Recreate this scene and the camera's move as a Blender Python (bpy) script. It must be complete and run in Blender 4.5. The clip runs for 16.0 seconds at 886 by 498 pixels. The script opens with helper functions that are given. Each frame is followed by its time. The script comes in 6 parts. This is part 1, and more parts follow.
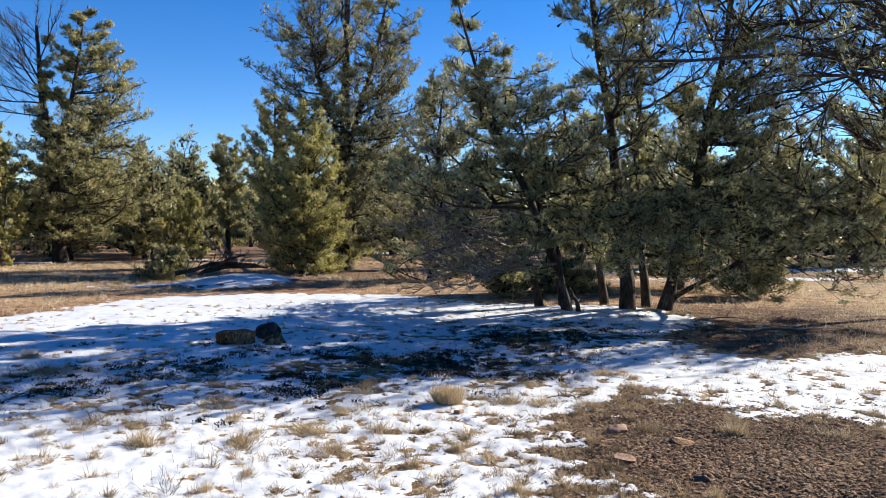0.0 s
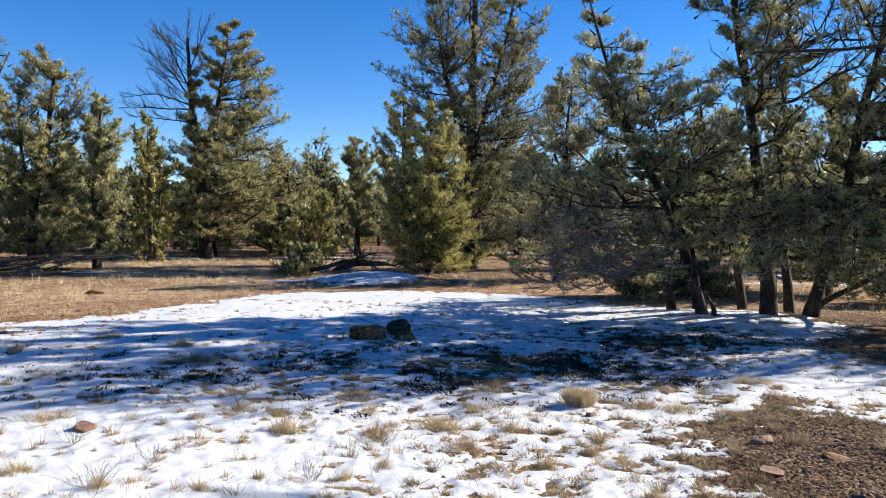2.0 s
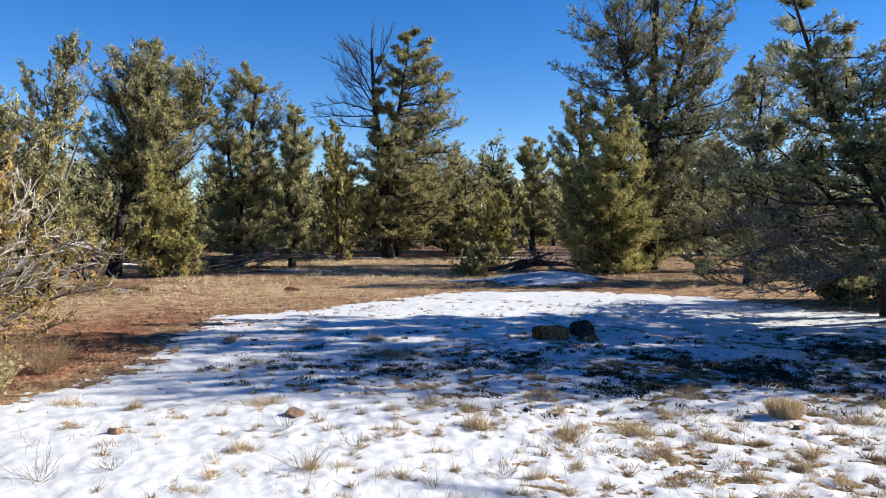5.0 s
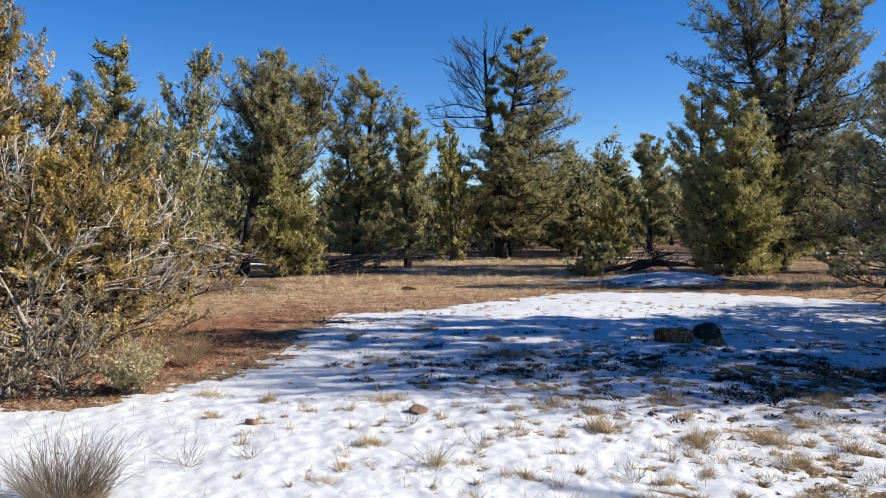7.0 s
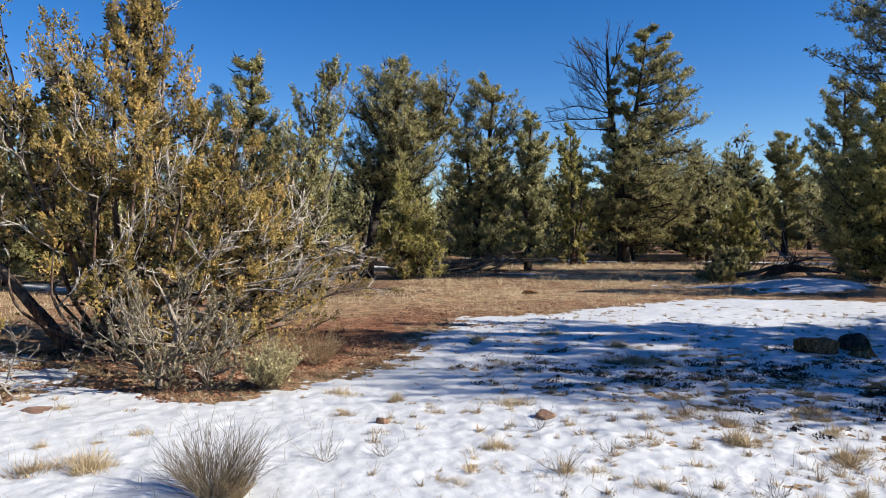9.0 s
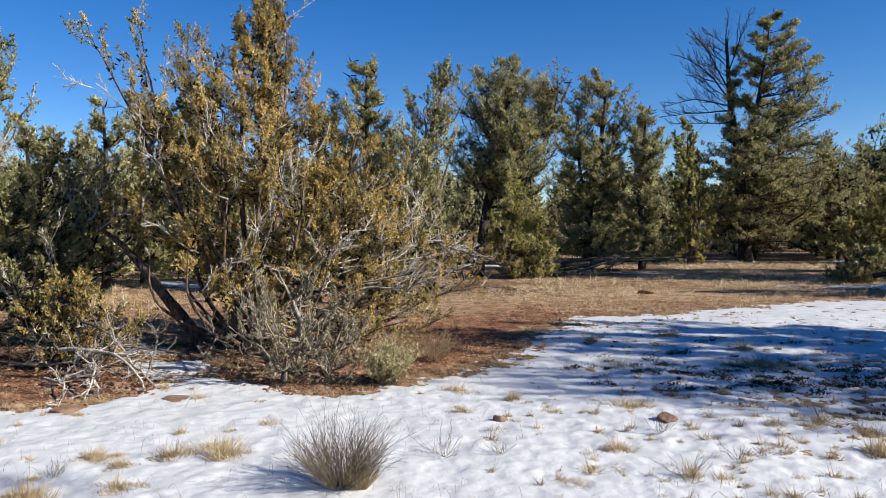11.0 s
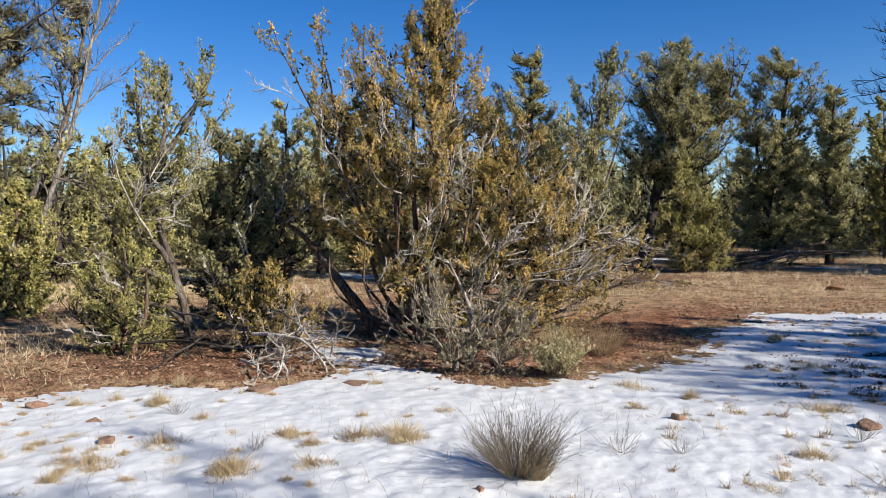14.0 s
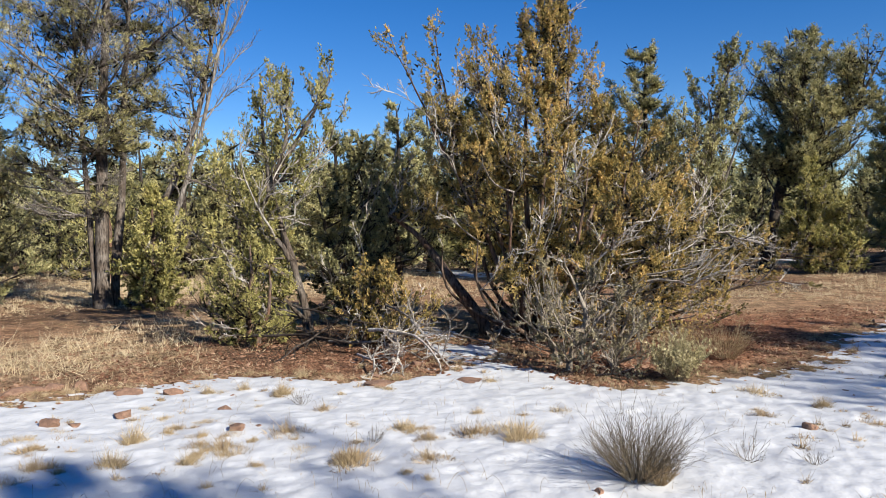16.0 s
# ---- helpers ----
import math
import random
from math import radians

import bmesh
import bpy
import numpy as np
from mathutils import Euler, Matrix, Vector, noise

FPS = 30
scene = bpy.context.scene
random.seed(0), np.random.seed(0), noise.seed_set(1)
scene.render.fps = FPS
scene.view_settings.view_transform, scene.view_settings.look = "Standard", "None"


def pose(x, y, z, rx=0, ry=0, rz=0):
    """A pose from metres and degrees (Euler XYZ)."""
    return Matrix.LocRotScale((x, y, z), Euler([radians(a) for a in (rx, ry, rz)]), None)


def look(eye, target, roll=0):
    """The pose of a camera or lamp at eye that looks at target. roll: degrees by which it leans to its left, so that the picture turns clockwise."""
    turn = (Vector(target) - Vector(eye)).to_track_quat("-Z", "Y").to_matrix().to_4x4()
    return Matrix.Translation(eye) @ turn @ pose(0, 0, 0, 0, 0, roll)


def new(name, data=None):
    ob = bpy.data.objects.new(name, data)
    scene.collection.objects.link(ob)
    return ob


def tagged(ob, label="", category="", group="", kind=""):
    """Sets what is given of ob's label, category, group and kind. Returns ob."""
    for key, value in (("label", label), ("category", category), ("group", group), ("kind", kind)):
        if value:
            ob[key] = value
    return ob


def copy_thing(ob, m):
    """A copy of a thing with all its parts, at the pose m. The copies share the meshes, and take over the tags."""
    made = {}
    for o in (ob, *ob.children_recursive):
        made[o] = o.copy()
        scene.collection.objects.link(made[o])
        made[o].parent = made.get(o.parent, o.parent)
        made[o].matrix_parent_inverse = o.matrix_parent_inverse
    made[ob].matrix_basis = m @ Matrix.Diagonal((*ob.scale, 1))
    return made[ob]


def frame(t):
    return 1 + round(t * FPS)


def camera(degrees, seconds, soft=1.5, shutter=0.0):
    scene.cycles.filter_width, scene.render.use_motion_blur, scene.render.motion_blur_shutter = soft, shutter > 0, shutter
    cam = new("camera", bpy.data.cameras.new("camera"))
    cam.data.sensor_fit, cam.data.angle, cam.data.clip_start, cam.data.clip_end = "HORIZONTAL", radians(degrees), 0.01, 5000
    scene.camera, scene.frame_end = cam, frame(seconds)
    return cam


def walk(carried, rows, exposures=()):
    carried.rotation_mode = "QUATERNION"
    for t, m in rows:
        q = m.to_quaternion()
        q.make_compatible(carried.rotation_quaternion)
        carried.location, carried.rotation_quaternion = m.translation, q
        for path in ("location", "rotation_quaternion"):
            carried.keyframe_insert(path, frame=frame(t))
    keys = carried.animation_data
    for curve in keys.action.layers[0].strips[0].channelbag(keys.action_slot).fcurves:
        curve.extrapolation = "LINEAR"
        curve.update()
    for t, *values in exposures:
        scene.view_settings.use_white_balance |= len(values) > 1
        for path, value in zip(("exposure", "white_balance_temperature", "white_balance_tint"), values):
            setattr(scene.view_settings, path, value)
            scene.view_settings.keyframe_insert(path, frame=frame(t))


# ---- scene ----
cam = camera(61.37, 16.0, soft=0.4)
# seconds, eye x, y, z, yaw, pitch, roll
ROWS = [
    (0, 0.000, 0.000, 1.556, -0.00, -1.70, 0.08),
    (0.5, -0.014, -0.007, 1.551, 2.21, -1.69, 0.12),
    (1, -0.039, -0.007, 1.550, 4.65, -1.75, -0.01),
    (1.5, -0.059, -0.002, 1.547, 7.09, -1.73, -0.15),
    (2, -0.075, -0.010, 1.549, 9.44, -1.72, -0.20),
    (2.5, -0.099, -0.011, 1.546, 11.69, -1.82, -0.17),
    (3, -0.122, -0.024, 1.541, 14.06, -1.89, -0.05),
    (3.5, -0.138, -0.034, 1.548, 16.32, -1.97, 0.18),
    (4, -0.159, -0.049, 1.548, 18.51, -1.83, 0.14),
    (6.5, -0.243, -0.104, 1.549, 28.87, -1.75, 0.39),
    (7, -0.254, -0.127, 1.552, 31.19, -1.67, 0.49),
    (7.5, -0.269, -0.129, 1.552, 33.58, -1.58, 0.68),
    (8, -0.274, -0.146, 1.558, 35.75, -1.41, 0.70),
    (8.5, -0.292, -0.163, 1.562, 37.99, -1.37, 0.50),
    (9, -0.309, -0.181, 1.558, 40.22, -1.33, 0.54),
    (9.5, -0.318, -0.196, 1.555, 42.48, -1.35, 0.77),
    (12, -0.363, -0.262, 1.549, 52.41, -1.27, 0.66),
    (12.5, -0.371, -0.277, 1.547, 54.46, -1.32, 0.71),
    (13, -0.379, -0.295, 1.546, 56.69, -1.43, 0.96),
    (13.5, -0.384, -0.311, 1.547, 58.91, -1.52, 1.19),
    (14, -0.392, -0.324, 1.547, 60.82, -1.63, 1.10),
    (14.5, -0.400, -0.337, 1.547, 62.58, -1.72, 1.01),
    (15, -0.405, -0.352, 1.548, 64.42, -1.65, 0.95),
    (15.5, -0.409, -0.370, 1.545, 66.58, -1.46, 0.95),
    (16, -0.408, -0.394, 1.546, 69.02, -1.57, 1.06),
]
walk(cam, [(t, pose(x, y, z, 90 + pitch, roll, yaw)) for t, x, y, z, yaw, pitch, roll in ROWS],
     [(0.0, 1.0), (4.0, 0.92), (8.0, 0.67), (12.0, 0.55), (16.0, 0.55)])

# ---- light ----
SUN_TURN, SUN_UP = 64.0, 28.5      # clockwise from +y, above the horizon
world = bpy.data.worlds.new("sky")
scene.world = world
world.use_nodes = True
wn = world.node_tree.nodes
sky = wn.new("ShaderNodeTexSky")
sky.sky_type, sky.sun_disc = "NISHITA", False
sky.sun_elevation, sky.sun_rotation = radians(SUN_UP), radians(SUN_TURN)
sky.altitude, sky.air_density, sky.dust_density, sky.ozone_density = 2200, 1.0, 0.0, 2.0
tone = wn.new("ShaderNodeHueSaturation")     # the deep blue of thin, dry mountain air
tone.inputs["Saturation"].default_value = 1.4
tone.inputs["Hue"].default_value = 0.511
world.node_tree.links.new(sky.outputs[0], tone.inputs["Color"])
world.node_tree.links.new(tone.outputs[0], wn["Background"].inputs[0])
wn["Background"].inputs[1].default_value = 0.093
sun_data = bpy.data.lights.new("sun", "SUN")
sun_data.energy, sun_data.angle, sun_data.color = 5.8, radians(0.55), (1.0, 0.95, 0.845)
sun = new("sun", sun_data)
to_sun = Vector((math.sin(radians(SUN_TURN)) * math.cos(radians(SUN_UP)), math.cos(radians(SUN_TURN)) * math.cos(radians(SUN_UP)), math.sin(radians(SUN_UP))))
sun.matrix_world = look(to_sun * 60, (0, 0, 0))


# ---- materials ----
def material(name):
    m = bpy.data.materials.new(name)
    m.use_nodes = True
    nt = m.node_tree
    return m, nt, nt.nodes["Principled BSDF"], nt.links.new


def noise_node(nt, scale, detail=4.0, rough=0.55, vector=None):
    n = nt.nodes.new("ShaderNodeTexNoise")
    n.inputs["Scale"].default_value, n.inputs["Detail"].default_value, n.inputs["Roughness"].default_value = scale, detail, rough
    if vector is not None:
        nt.links.new(vector, n.inputs["Vector"])
    return n.outputs["Fac"]


def ramp_node(nt, fac, stops):
    r = nt.nodes.new("ShaderNodeValToRGB")
    e = r.color_ramp.elements
    while len(e) < len(stops):
        e.new(0.5)
    for el, (p, c) in zip(e, stops):
        el.position, el.color = p, (*c, 1)
    nt.links.new(fac, r.inputs[0])
    return r.outputs[0]


def mix_node(nt, fac, a, b, mode="MIX"):
    n = nt.nodes.new("ShaderNodeMix")
    n.data_type, n.blend_type = "RGBA", mode
    for value, socket in ((fac, n.inputs[0]), (a, n.inputs[6]), (b, n.inputs[7])):
        if isinstance(value, bpy.types.NodeSocket):
            nt.links.new(value, socket)
        else:
            socket.default_value = value if not isinstance(value, tuple) else (*value, 1)
    return n.outputs[2]


def bump_node(nt, height, strength, distance, bsdf):
    b = nt.nodes.new("ShaderNodeBump")
    b.inputs["Strength"].default_value, b.inputs["Distance"].default_value = strength, distance
    nt.links.new(height, b.inputs["Height"])
    nt.links.new(b.outputs[0], bsdf.inputs["Normal"])


def place_of(nt, kind="Object"):
    return nt.nodes.new("ShaderNodeTexCoord").outputs[kind]


def attribute_node(nt, name, out="Fac"):
    a = nt.nodes.new("ShaderNodeAttribute")
    a.attribute_name = name
    return a.outputs[out]


def leaf_material(name, stops, clear=0.35, gloss=0.5, wax=0.12):
    """Foliage: colour by sprig, a little light passes through."""
    m, nt, b, link = material(name)
    v = attribute_node(nt, "tint")
    big = noise_node(nt, 1.6, 2.0, 0.5, place_of(nt))
    add = nt.nodes.new("ShaderNodeMath")
    add.operation = "MULTIPLY_ADD"
    link(big, add.inputs[0])
    add.inputs[1].default_value = 0.9
    sub = nt.nodes.new("ShaderNodeMath")
    sub.operation = "MULTIPLY_ADD"
    link(v, sub.inputs[0])
    sub.inputs[1].default_value, sub.inputs[2].default_value = 0.75, -0.32
    link(sub.outputs[0], add.inputs[2])
    colour = ramp_node(nt, add.outputs[0], stops)
    link(colour, b.inputs["Base Color"])
    b.inputs["Roughness"].default_value = gloss
    b.inputs["Specular IOR Level"].default_value = wax
    tr = nt.nodes.new("ShaderNodeBsdfTranslucent")
    link(colour, tr.inputs[0])
    mx = nt.nodes.new("ShaderNodeMixShader")
    mx.inputs[0].default_value = clear
    link(b.outputs[0], mx.inputs[1])
    link(tr.outputs[0], mx.inputs[2])
    link(mx.outputs[0], nt.nodes["Material Output"].inputs[0])
    return m


def bark_material(name, dark, light, grey):
    m, nt, b, link = material(name)
    c = place_of(nt)
    mp = nt.nodes.new("ShaderNodeMapping")
    mp.inputs["Scale"].default_value = (1, 1, 0.22)
    link(c, mp.inputs[0])
    fib = noise_node(nt, 34, 6, 0.65, mp.outputs[0])
    patch = noise_node(nt, 3.2, 3, 0.5, c)
    colour = mix_node(nt, ramp_node(nt, patch, [(0.42, (0, 0, 0)), (0.62, (1, 1, 1))]), ramp_node(nt, fib, [(0.36, dark), (0.66, light)]), ramp_node(nt, fib, [(0.34, dark), (0.64, grey)]))
    link(colour, b.inputs["Base Color"])
    b.inputs["Roughness"].default_value = 0.9
    b.inputs["Specular IOR Level"].default_value = 0.15
    bump_node(nt, fib, 0.8, 0.02, b)
    return m


juniper_gold = leaf_material("juniper_gold", [(0.0, (0.024, 0.021, 0.008)), (0.35, (0.26, 0.21, 0.075)), (0.62, (0.53, 0.395, 0.14)), (0.95, (0.78, 0.54, 0.22))], 0.34)
juniper_green = leaf_material("juniper_green", [(0.0, (0.018, 0.02, 0.007)), (0.5, (0.36, 0.33, 0.115)), (0.95, (0.68, 0.59, 0.245))], 0.3)
pinyon_olive = leaf_material("pinyon_olive", [(0.0, (0.02, 0.02, 0.008)), (0.45, (0.3, 0.275, 0.115)), (0.95, (0.62, 0.54, 0.25))], 0.26, 0.4, 0.3)
pinyon_dark = leaf_material("pinyon_dark", [(0.0, (0.014, 0.015, 0.008)), (0.45, (0.25, 0.235, 0.105)), (0.95, (0.54, 0.48, 0.23))], 0.28, 0.38, 0.5)
pinyon_grey = leaf_material("pinyon_grey", [(0.0, (0.03, 0.031, 0.013)), (0.45, (0.31, 0.29, 0.125)), (0.95, (0.64, 0.58, 0.29))], 0.24, 0.4, 0.35)
pinyon_clump = leaf_material("pinyon_clump", [(0.0, (0.024, 0.026, 0.01)), (0.45, (0.27, 0.26, 0.115)), (0.95, (0.66, 0.61, 0.3))], 0.38, 0.36, 0.6)
pinyon_bright = leaf_material("pinyon_bright", [(0.0, (0.022, 0.024, 0.008)), (0.45, (0.37, 0.34, 0.115)), (0.95, (0.72, 0.63, 0.25))], 0.32, 0.4, 0.35)
sage_leaf = leaf_material("sage_leaf", [(0.0, (0.09, 0.078, 0.045)), (0.5, (0.28, 0.24, 0.145)), (0.95, (0.5, 0.43, 0.29))], 0.2)
rabbit_leaf = leaf_material("rabbit_leaf", [(0.0, (0.17, 0.145, 0.07)), (0.5, (0.46, 0.4, 0.22)), (0.95, (0.72, 0.63, 0.38))], 0.25)
dry_grass = leaf_material("dry_grass", [(0.0, (0.05, 0.034, 0.018)), (0.5, (0.5, 0.385, 0.23)), (0.95, (0.74, 0.6, 0.4))], 0.25)
meadow_grass = leaf_material("meadow_grass", [(0.0, (0.24, 0.17, 0.1)), (0.5, (0.58, 0.455, 0.285)), (0.95, (0.8, 0.67, 0.46))], 0.3)
dead_grass = leaf_material("dead_grass", [(0.0, (0.025, 0.017, 0.01)), (0.5, (0.39, 0.285, 0.165)), (0.95, (0.66, 0.52, 0.34))], 0.2)
dark_litter = leaf_material("dark_litter", [(0.0, (0.022, 0.014, 0.01)), (0.5, (0.135, 0.085, 0.055)), (0.95, (0.28, 0.19, 0.12))], 0.02, 0.9)
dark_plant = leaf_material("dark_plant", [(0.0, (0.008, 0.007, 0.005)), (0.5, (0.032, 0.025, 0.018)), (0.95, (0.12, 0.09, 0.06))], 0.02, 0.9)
red_litter = leaf_material("red_litter", [(0.0, (0.070, 0.030, 0.018)), (0.5, (0.200, 0.095, 0.055)), (0.95, (0.420, 0.260, 0.170))], 0.02, 0.9)
# near black: the shade deep inside the crowns put into leaf colour
crown_shade = leaf_material("crown_shade", [(0.0, (0.006, 0.005, 0.004)), (0.5, (0.022, 0.019, 0.012)), (0.95, (0.05, 0.043, 0.028))], 0.0, 0.9)
twig_shrub = leaf_material("twig_shrub", [(0.0, (0.035, 0.026, 0.018)), (0.5, (0.135, 0.104, 0.07)), (0.95, (0.3, 0.25, 0.17))], 0.04)
bark_brown = bark_material("bark_brown", (0.012, 0.009, 0.007), (0.065, 0.046, 0.035), (0.12, 0.1, 0.085))
bark_red = bark_material("bark_red", (0.035, 0.022, 0.016), (0.2, 0.115, 0.075), (0.24, 0.19, 0.155))
bark_mid = bark_material("bark_mid", (0.03, 0.023, 0.018), (0.15, 0.115, 0.09), (0.24, 0.205, 0.175))
bark_grey = bark_material("bark_grey", (0.06, 0.05, 0.042), (0.26, 0.225, 0.19), (0.4, 0.36, 0.315))
sage_bark = bark_material("sage_bark", (0.09, 0.072, 0.056), (0.34, 0.28, 0.215), (0.48, 0.42, 0.345))
bark_rust = bark_material("bark_rust", (0.02, 0.009, 0.004), (0.34, 0.16, 0.06), (0.36, 0.22, 0.12))
dead_silver = bark_material("dead_silver", (0.2, 0.17, 0.145), (0.52, 0.465, 0.405), (0.68, 0.63, 0.565))


def make_snow():
    m, nt, b, link = material("snow")
    c = place_of(nt)
    fine = noise_node(nt, 9, 4, 0.55, c)
    wide = noise_node(nt, 5, 4, 0.6, c)
    colour = mix_node(nt, ramp_node(nt, wide, [(0.3, (0, 0, 0)), (0.7, (1, 1, 1))]), (0.53, 0.535, 0.545), (0.665, 0.667, 0.672))
    # wind-blown needles and grit
    grit = ramp_node(nt, noise_node(nt, 170, 2, 0.5, c), [(0.7, (0, 0, 0)), (0.74, (1, 1, 1))])
    colour = mix_node(nt, grit, colour, (0.3, 0.24, 0.18))
    link(colour, b.inputs["Base Color"])
    b.inputs["Roughness"].default_value = 0.55
    b.inputs["Specular IOR Level"].default_value = 0.3
    bump_node(nt, fine, 0.3, 0.04, b)
    return m


def make_earth():
    m, nt, b, link = material("earth")
    c = place_of(nt)
    zone = nt.nodes.new("ShaderNodeSeparateColor")
    link(attribute_node(nt, "zone", "Color"), zone.inputs[0])
    fine = noise_node(nt, 38, 6, 0.7, c)
    mid = noise_node(nt, 7, 4, 0.6, c)
    clod = noise_node(nt, 2.6, 8, 0.78, c)
    red = mix_node(nt, mid, ramp_node(nt, fine, [(0.4, (0.07, 0.03, 0.018)), (0.6, (0.36, 0.16, 0.09))]), ramp_node(nt, fine, [(0.4, (0.1, 0.045, 0.028)), (0.6, (0.42, 0.215, 0.125))]))
    tan = ramp_node(nt, fine, [(0.38, (0.17, 0.108, 0.062)), (0.5, (0.43, 0.31, 0.18)), (0.6, (0.63, 0.49, 0.305))])
    litter = ramp_node(nt, fine, [(0.42, (0.022, 0.014, 0.01)), (0.52, (0.15, 0.09, 0.056)), (0.62, (0.34, 0.22, 0.14))])
    colour = mix_node(nt, zone.outputs[1], red, tan)
    colour = mix_node(nt, zone.outputs[2], colour, litter)
    colour = mix_node(nt, 1.0, colour, ramp_node(nt, clod, [(0.38, (0.36, 0.33, 0.3)), (0.5, (0.85, 0.85, 0.85)), (0.6, (1.35, 1.3, 1.25))]), "MULTIPLY")
    link(colour, b.inputs["Base Color"])
    b.inputs["Roughness"].default_value = 0.95
    b.inputs["Specular IOR Level"].default_value = 0.094
    bump_node(nt, mix_node(nt, 0.5, fine, clod), 1.0, 0.06, b)
    return m


def make_rock(name, dark, light):
    m, nt, b, link = material(name)
    c = place_of(nt)
    fine, mid = noise_node(nt, 30, 6, 0.7, c), noise_node(nt, 6, 4, 0.6, c)
    link(mix_node(nt, mid, ramp_node(nt, fine, [(0.3, dark), (0.7, light)]), ramp_node(nt, fine, [(0.35, light), (0.75, tuple(min(1, v * 1.5) for v in light))])), b.inputs["Base Color"])
    b.inputs["Roughness"].default_value = 0.9
    bump_node(nt, fine, 0.7, 0.02, b)
    return m


snow_mat, earth_mat = make_snow(), make_earth()
rock_red = make_rock("rock_red", (0.06, 0.032, 0.021), (0.25, 0.145, 0.095))
rock_tan = make_rock("rock_tan", (0.02, 0.01, 0.005), (0.24, 0.12, 0.05))
rock_dark = make_rock("rock_dark", (0.015, 0.012, 0.01), (0.075, 0.058, 0.045))


# ---- mesh helpers ----
def mesh_object(name, verts, faces, mat, parent=None, label="", tint=None, smooth=False):
    """One mesh object from arrays: verts (n, 3), faces a list of index arrays (m, 3) or (m, 4)."""
    faces = [f for f in (faces if isinstance(faces, list) else [faces]) if len(f)]
    me = bpy.data.meshes.new(name)
    verts = np.ascontiguousarray(verts, dtype=np.float32)
    me.vertices.add(len(verts))
    me.vertices.foreach_set("co", verts.ravel())
    sizes = np.concatenate([np.full(len(f), f.shape[1], dtype=np.int32) for f in faces])
    corners = np.concatenate([f.ravel() for f in faces]).astype(np.int32)
    me.loops.add(len(corners))
    me.loops.foreach_set("vertex_index", corners)
    me.polygons.add(len(sizes))
    me.polygons.foreach_set("loop_start", np.concatenate([[0], np.cumsum(sizes)[:-1]]).astype(np.int32))
    if smooth:
        me.polygons.foreach_set("use_smooth", np.ones(len(sizes), dtype=bool))
    if tint is not None:
        a = me.attributes.new("tint", "FLOAT", "POINT")
        a.data.foreach_set("value", np.ascontiguousarray(tint, dtype=np.float32))
    me.update(calc_edges=True)
    me.materials.append(mat)
    ob = new(name, me)
    if parent is not None:
        ob.parent = parent
    if label:
        ob["label"] = label
    return ob


def thing(name, x, y, z, label, category, group="", kind=""):
    ob = new(name)
    ob.empty_display_size = 0.2
    ob.location = (x, y, z)
    return tagged(ob, label, category, group, kind)


def unit(v):
    return v / np.maximum(np.linalg.norm(v, axis=-1, keepdims=True), 1e-9)


def tubes(lines, r0, r1, sides, rough=0.0, rng=None):
    """Tapered tubes round many lines at once: lines (n, p, 3), radii at start and end (n,)."""
    n, p, _ = lines.shape
    tang = unit(np.gradient(lines, axis=1))
    ref = np.where(np.abs(tang[:, :1, 2:3]) > 0.8, np.array([1.0, 0, 0]), np.array([0, 0, 1.0]))
    u = unit(np.cross(tang, ref))
    v = np.cross(tang, u)
    s = np.linspace(0, 1, p)[None, :]
    rad = r0[:, None] * (1 - s) + r1[:, None] * s
    ang = np.arange(sides) * 2 * math.pi / sides
    rr = rad[:, :, None] * np.ones(sides)
    if rough and rng is not None:
        rr = rr * (1 + rough * rng.standard_normal((n, p, sides)))
    ring = lines[:, :, None] + rr[..., None] * (np.cos(ang)[:, None] * u[:, :, None] + np.sin(ang)[:, None] * v[:, :, None])
    base = (np.arange(n) * p * sides)[:, None, None]
    row = (np.arange(p - 1) * sides)[None, :, None]
    k = np.arange(sides)[None, None, :]
    k2 = (k + 1) % sides
    quads = np.stack([base + row + k, base + row + k2, base + row + sides + k2, base + row + sides + k], -1).reshape(-1, 4)
    return ring.reshape(-1, 3), quads


def join(parts):
    """Joins (verts, quads) pairs."""
    vs, fs, off = [], [], 0
    for v, f in parts:
        vs.append(v)
        fs.append(f + off)
        off += len(v)
    return np.concatenate(vs), np.concatenate(fs)


def blades(rng, at, axis, size, count, spread, wide, long=(0.6, 1.2), tint=None, scatter_by=0.0, face=None):
    """Sprigs of narrow leaves: at and axis (n, 3), size (n,). face (n, 3): the side to which their flats turn, if any."""
    n = len(at)
    d = unit(axis[:, None] + spread * rng.standard_normal((n, count, 3)))
    base = at[:, None] + axis[:, None] * (rng.uniform(-0.5, 0.5, (n, count, 1)) * size[:, None, None]) + rng.standard_normal((n, count, 3)) * (scatter_by * size[:, None, None])
    flat = rng.standard_normal((n, count, 3)) if face is None else unit(face)[:, None] + 0.38 * rng.standard_normal((n, count, 3))
    w = unit(np.cross(d, flat)) * (size[:, None, None] * wide * 0.5)
    tip = base + d * size[:, None, None] * rng.uniform(*long, (n, count, 1))
    verts = np.stack([base - w, base + w, tip], 2).reshape(-1, 3)
    tint = rng.uniform(0, 1, n) if tint is None else tint
    tints = np.clip(np.repeat(tint, count * 3) + np.repeat(rng.uniform(-0.12, 0.12, n * count), 3), 0, 1)
    return verts, np.arange(len(verts)).reshape(-1, 3), tints


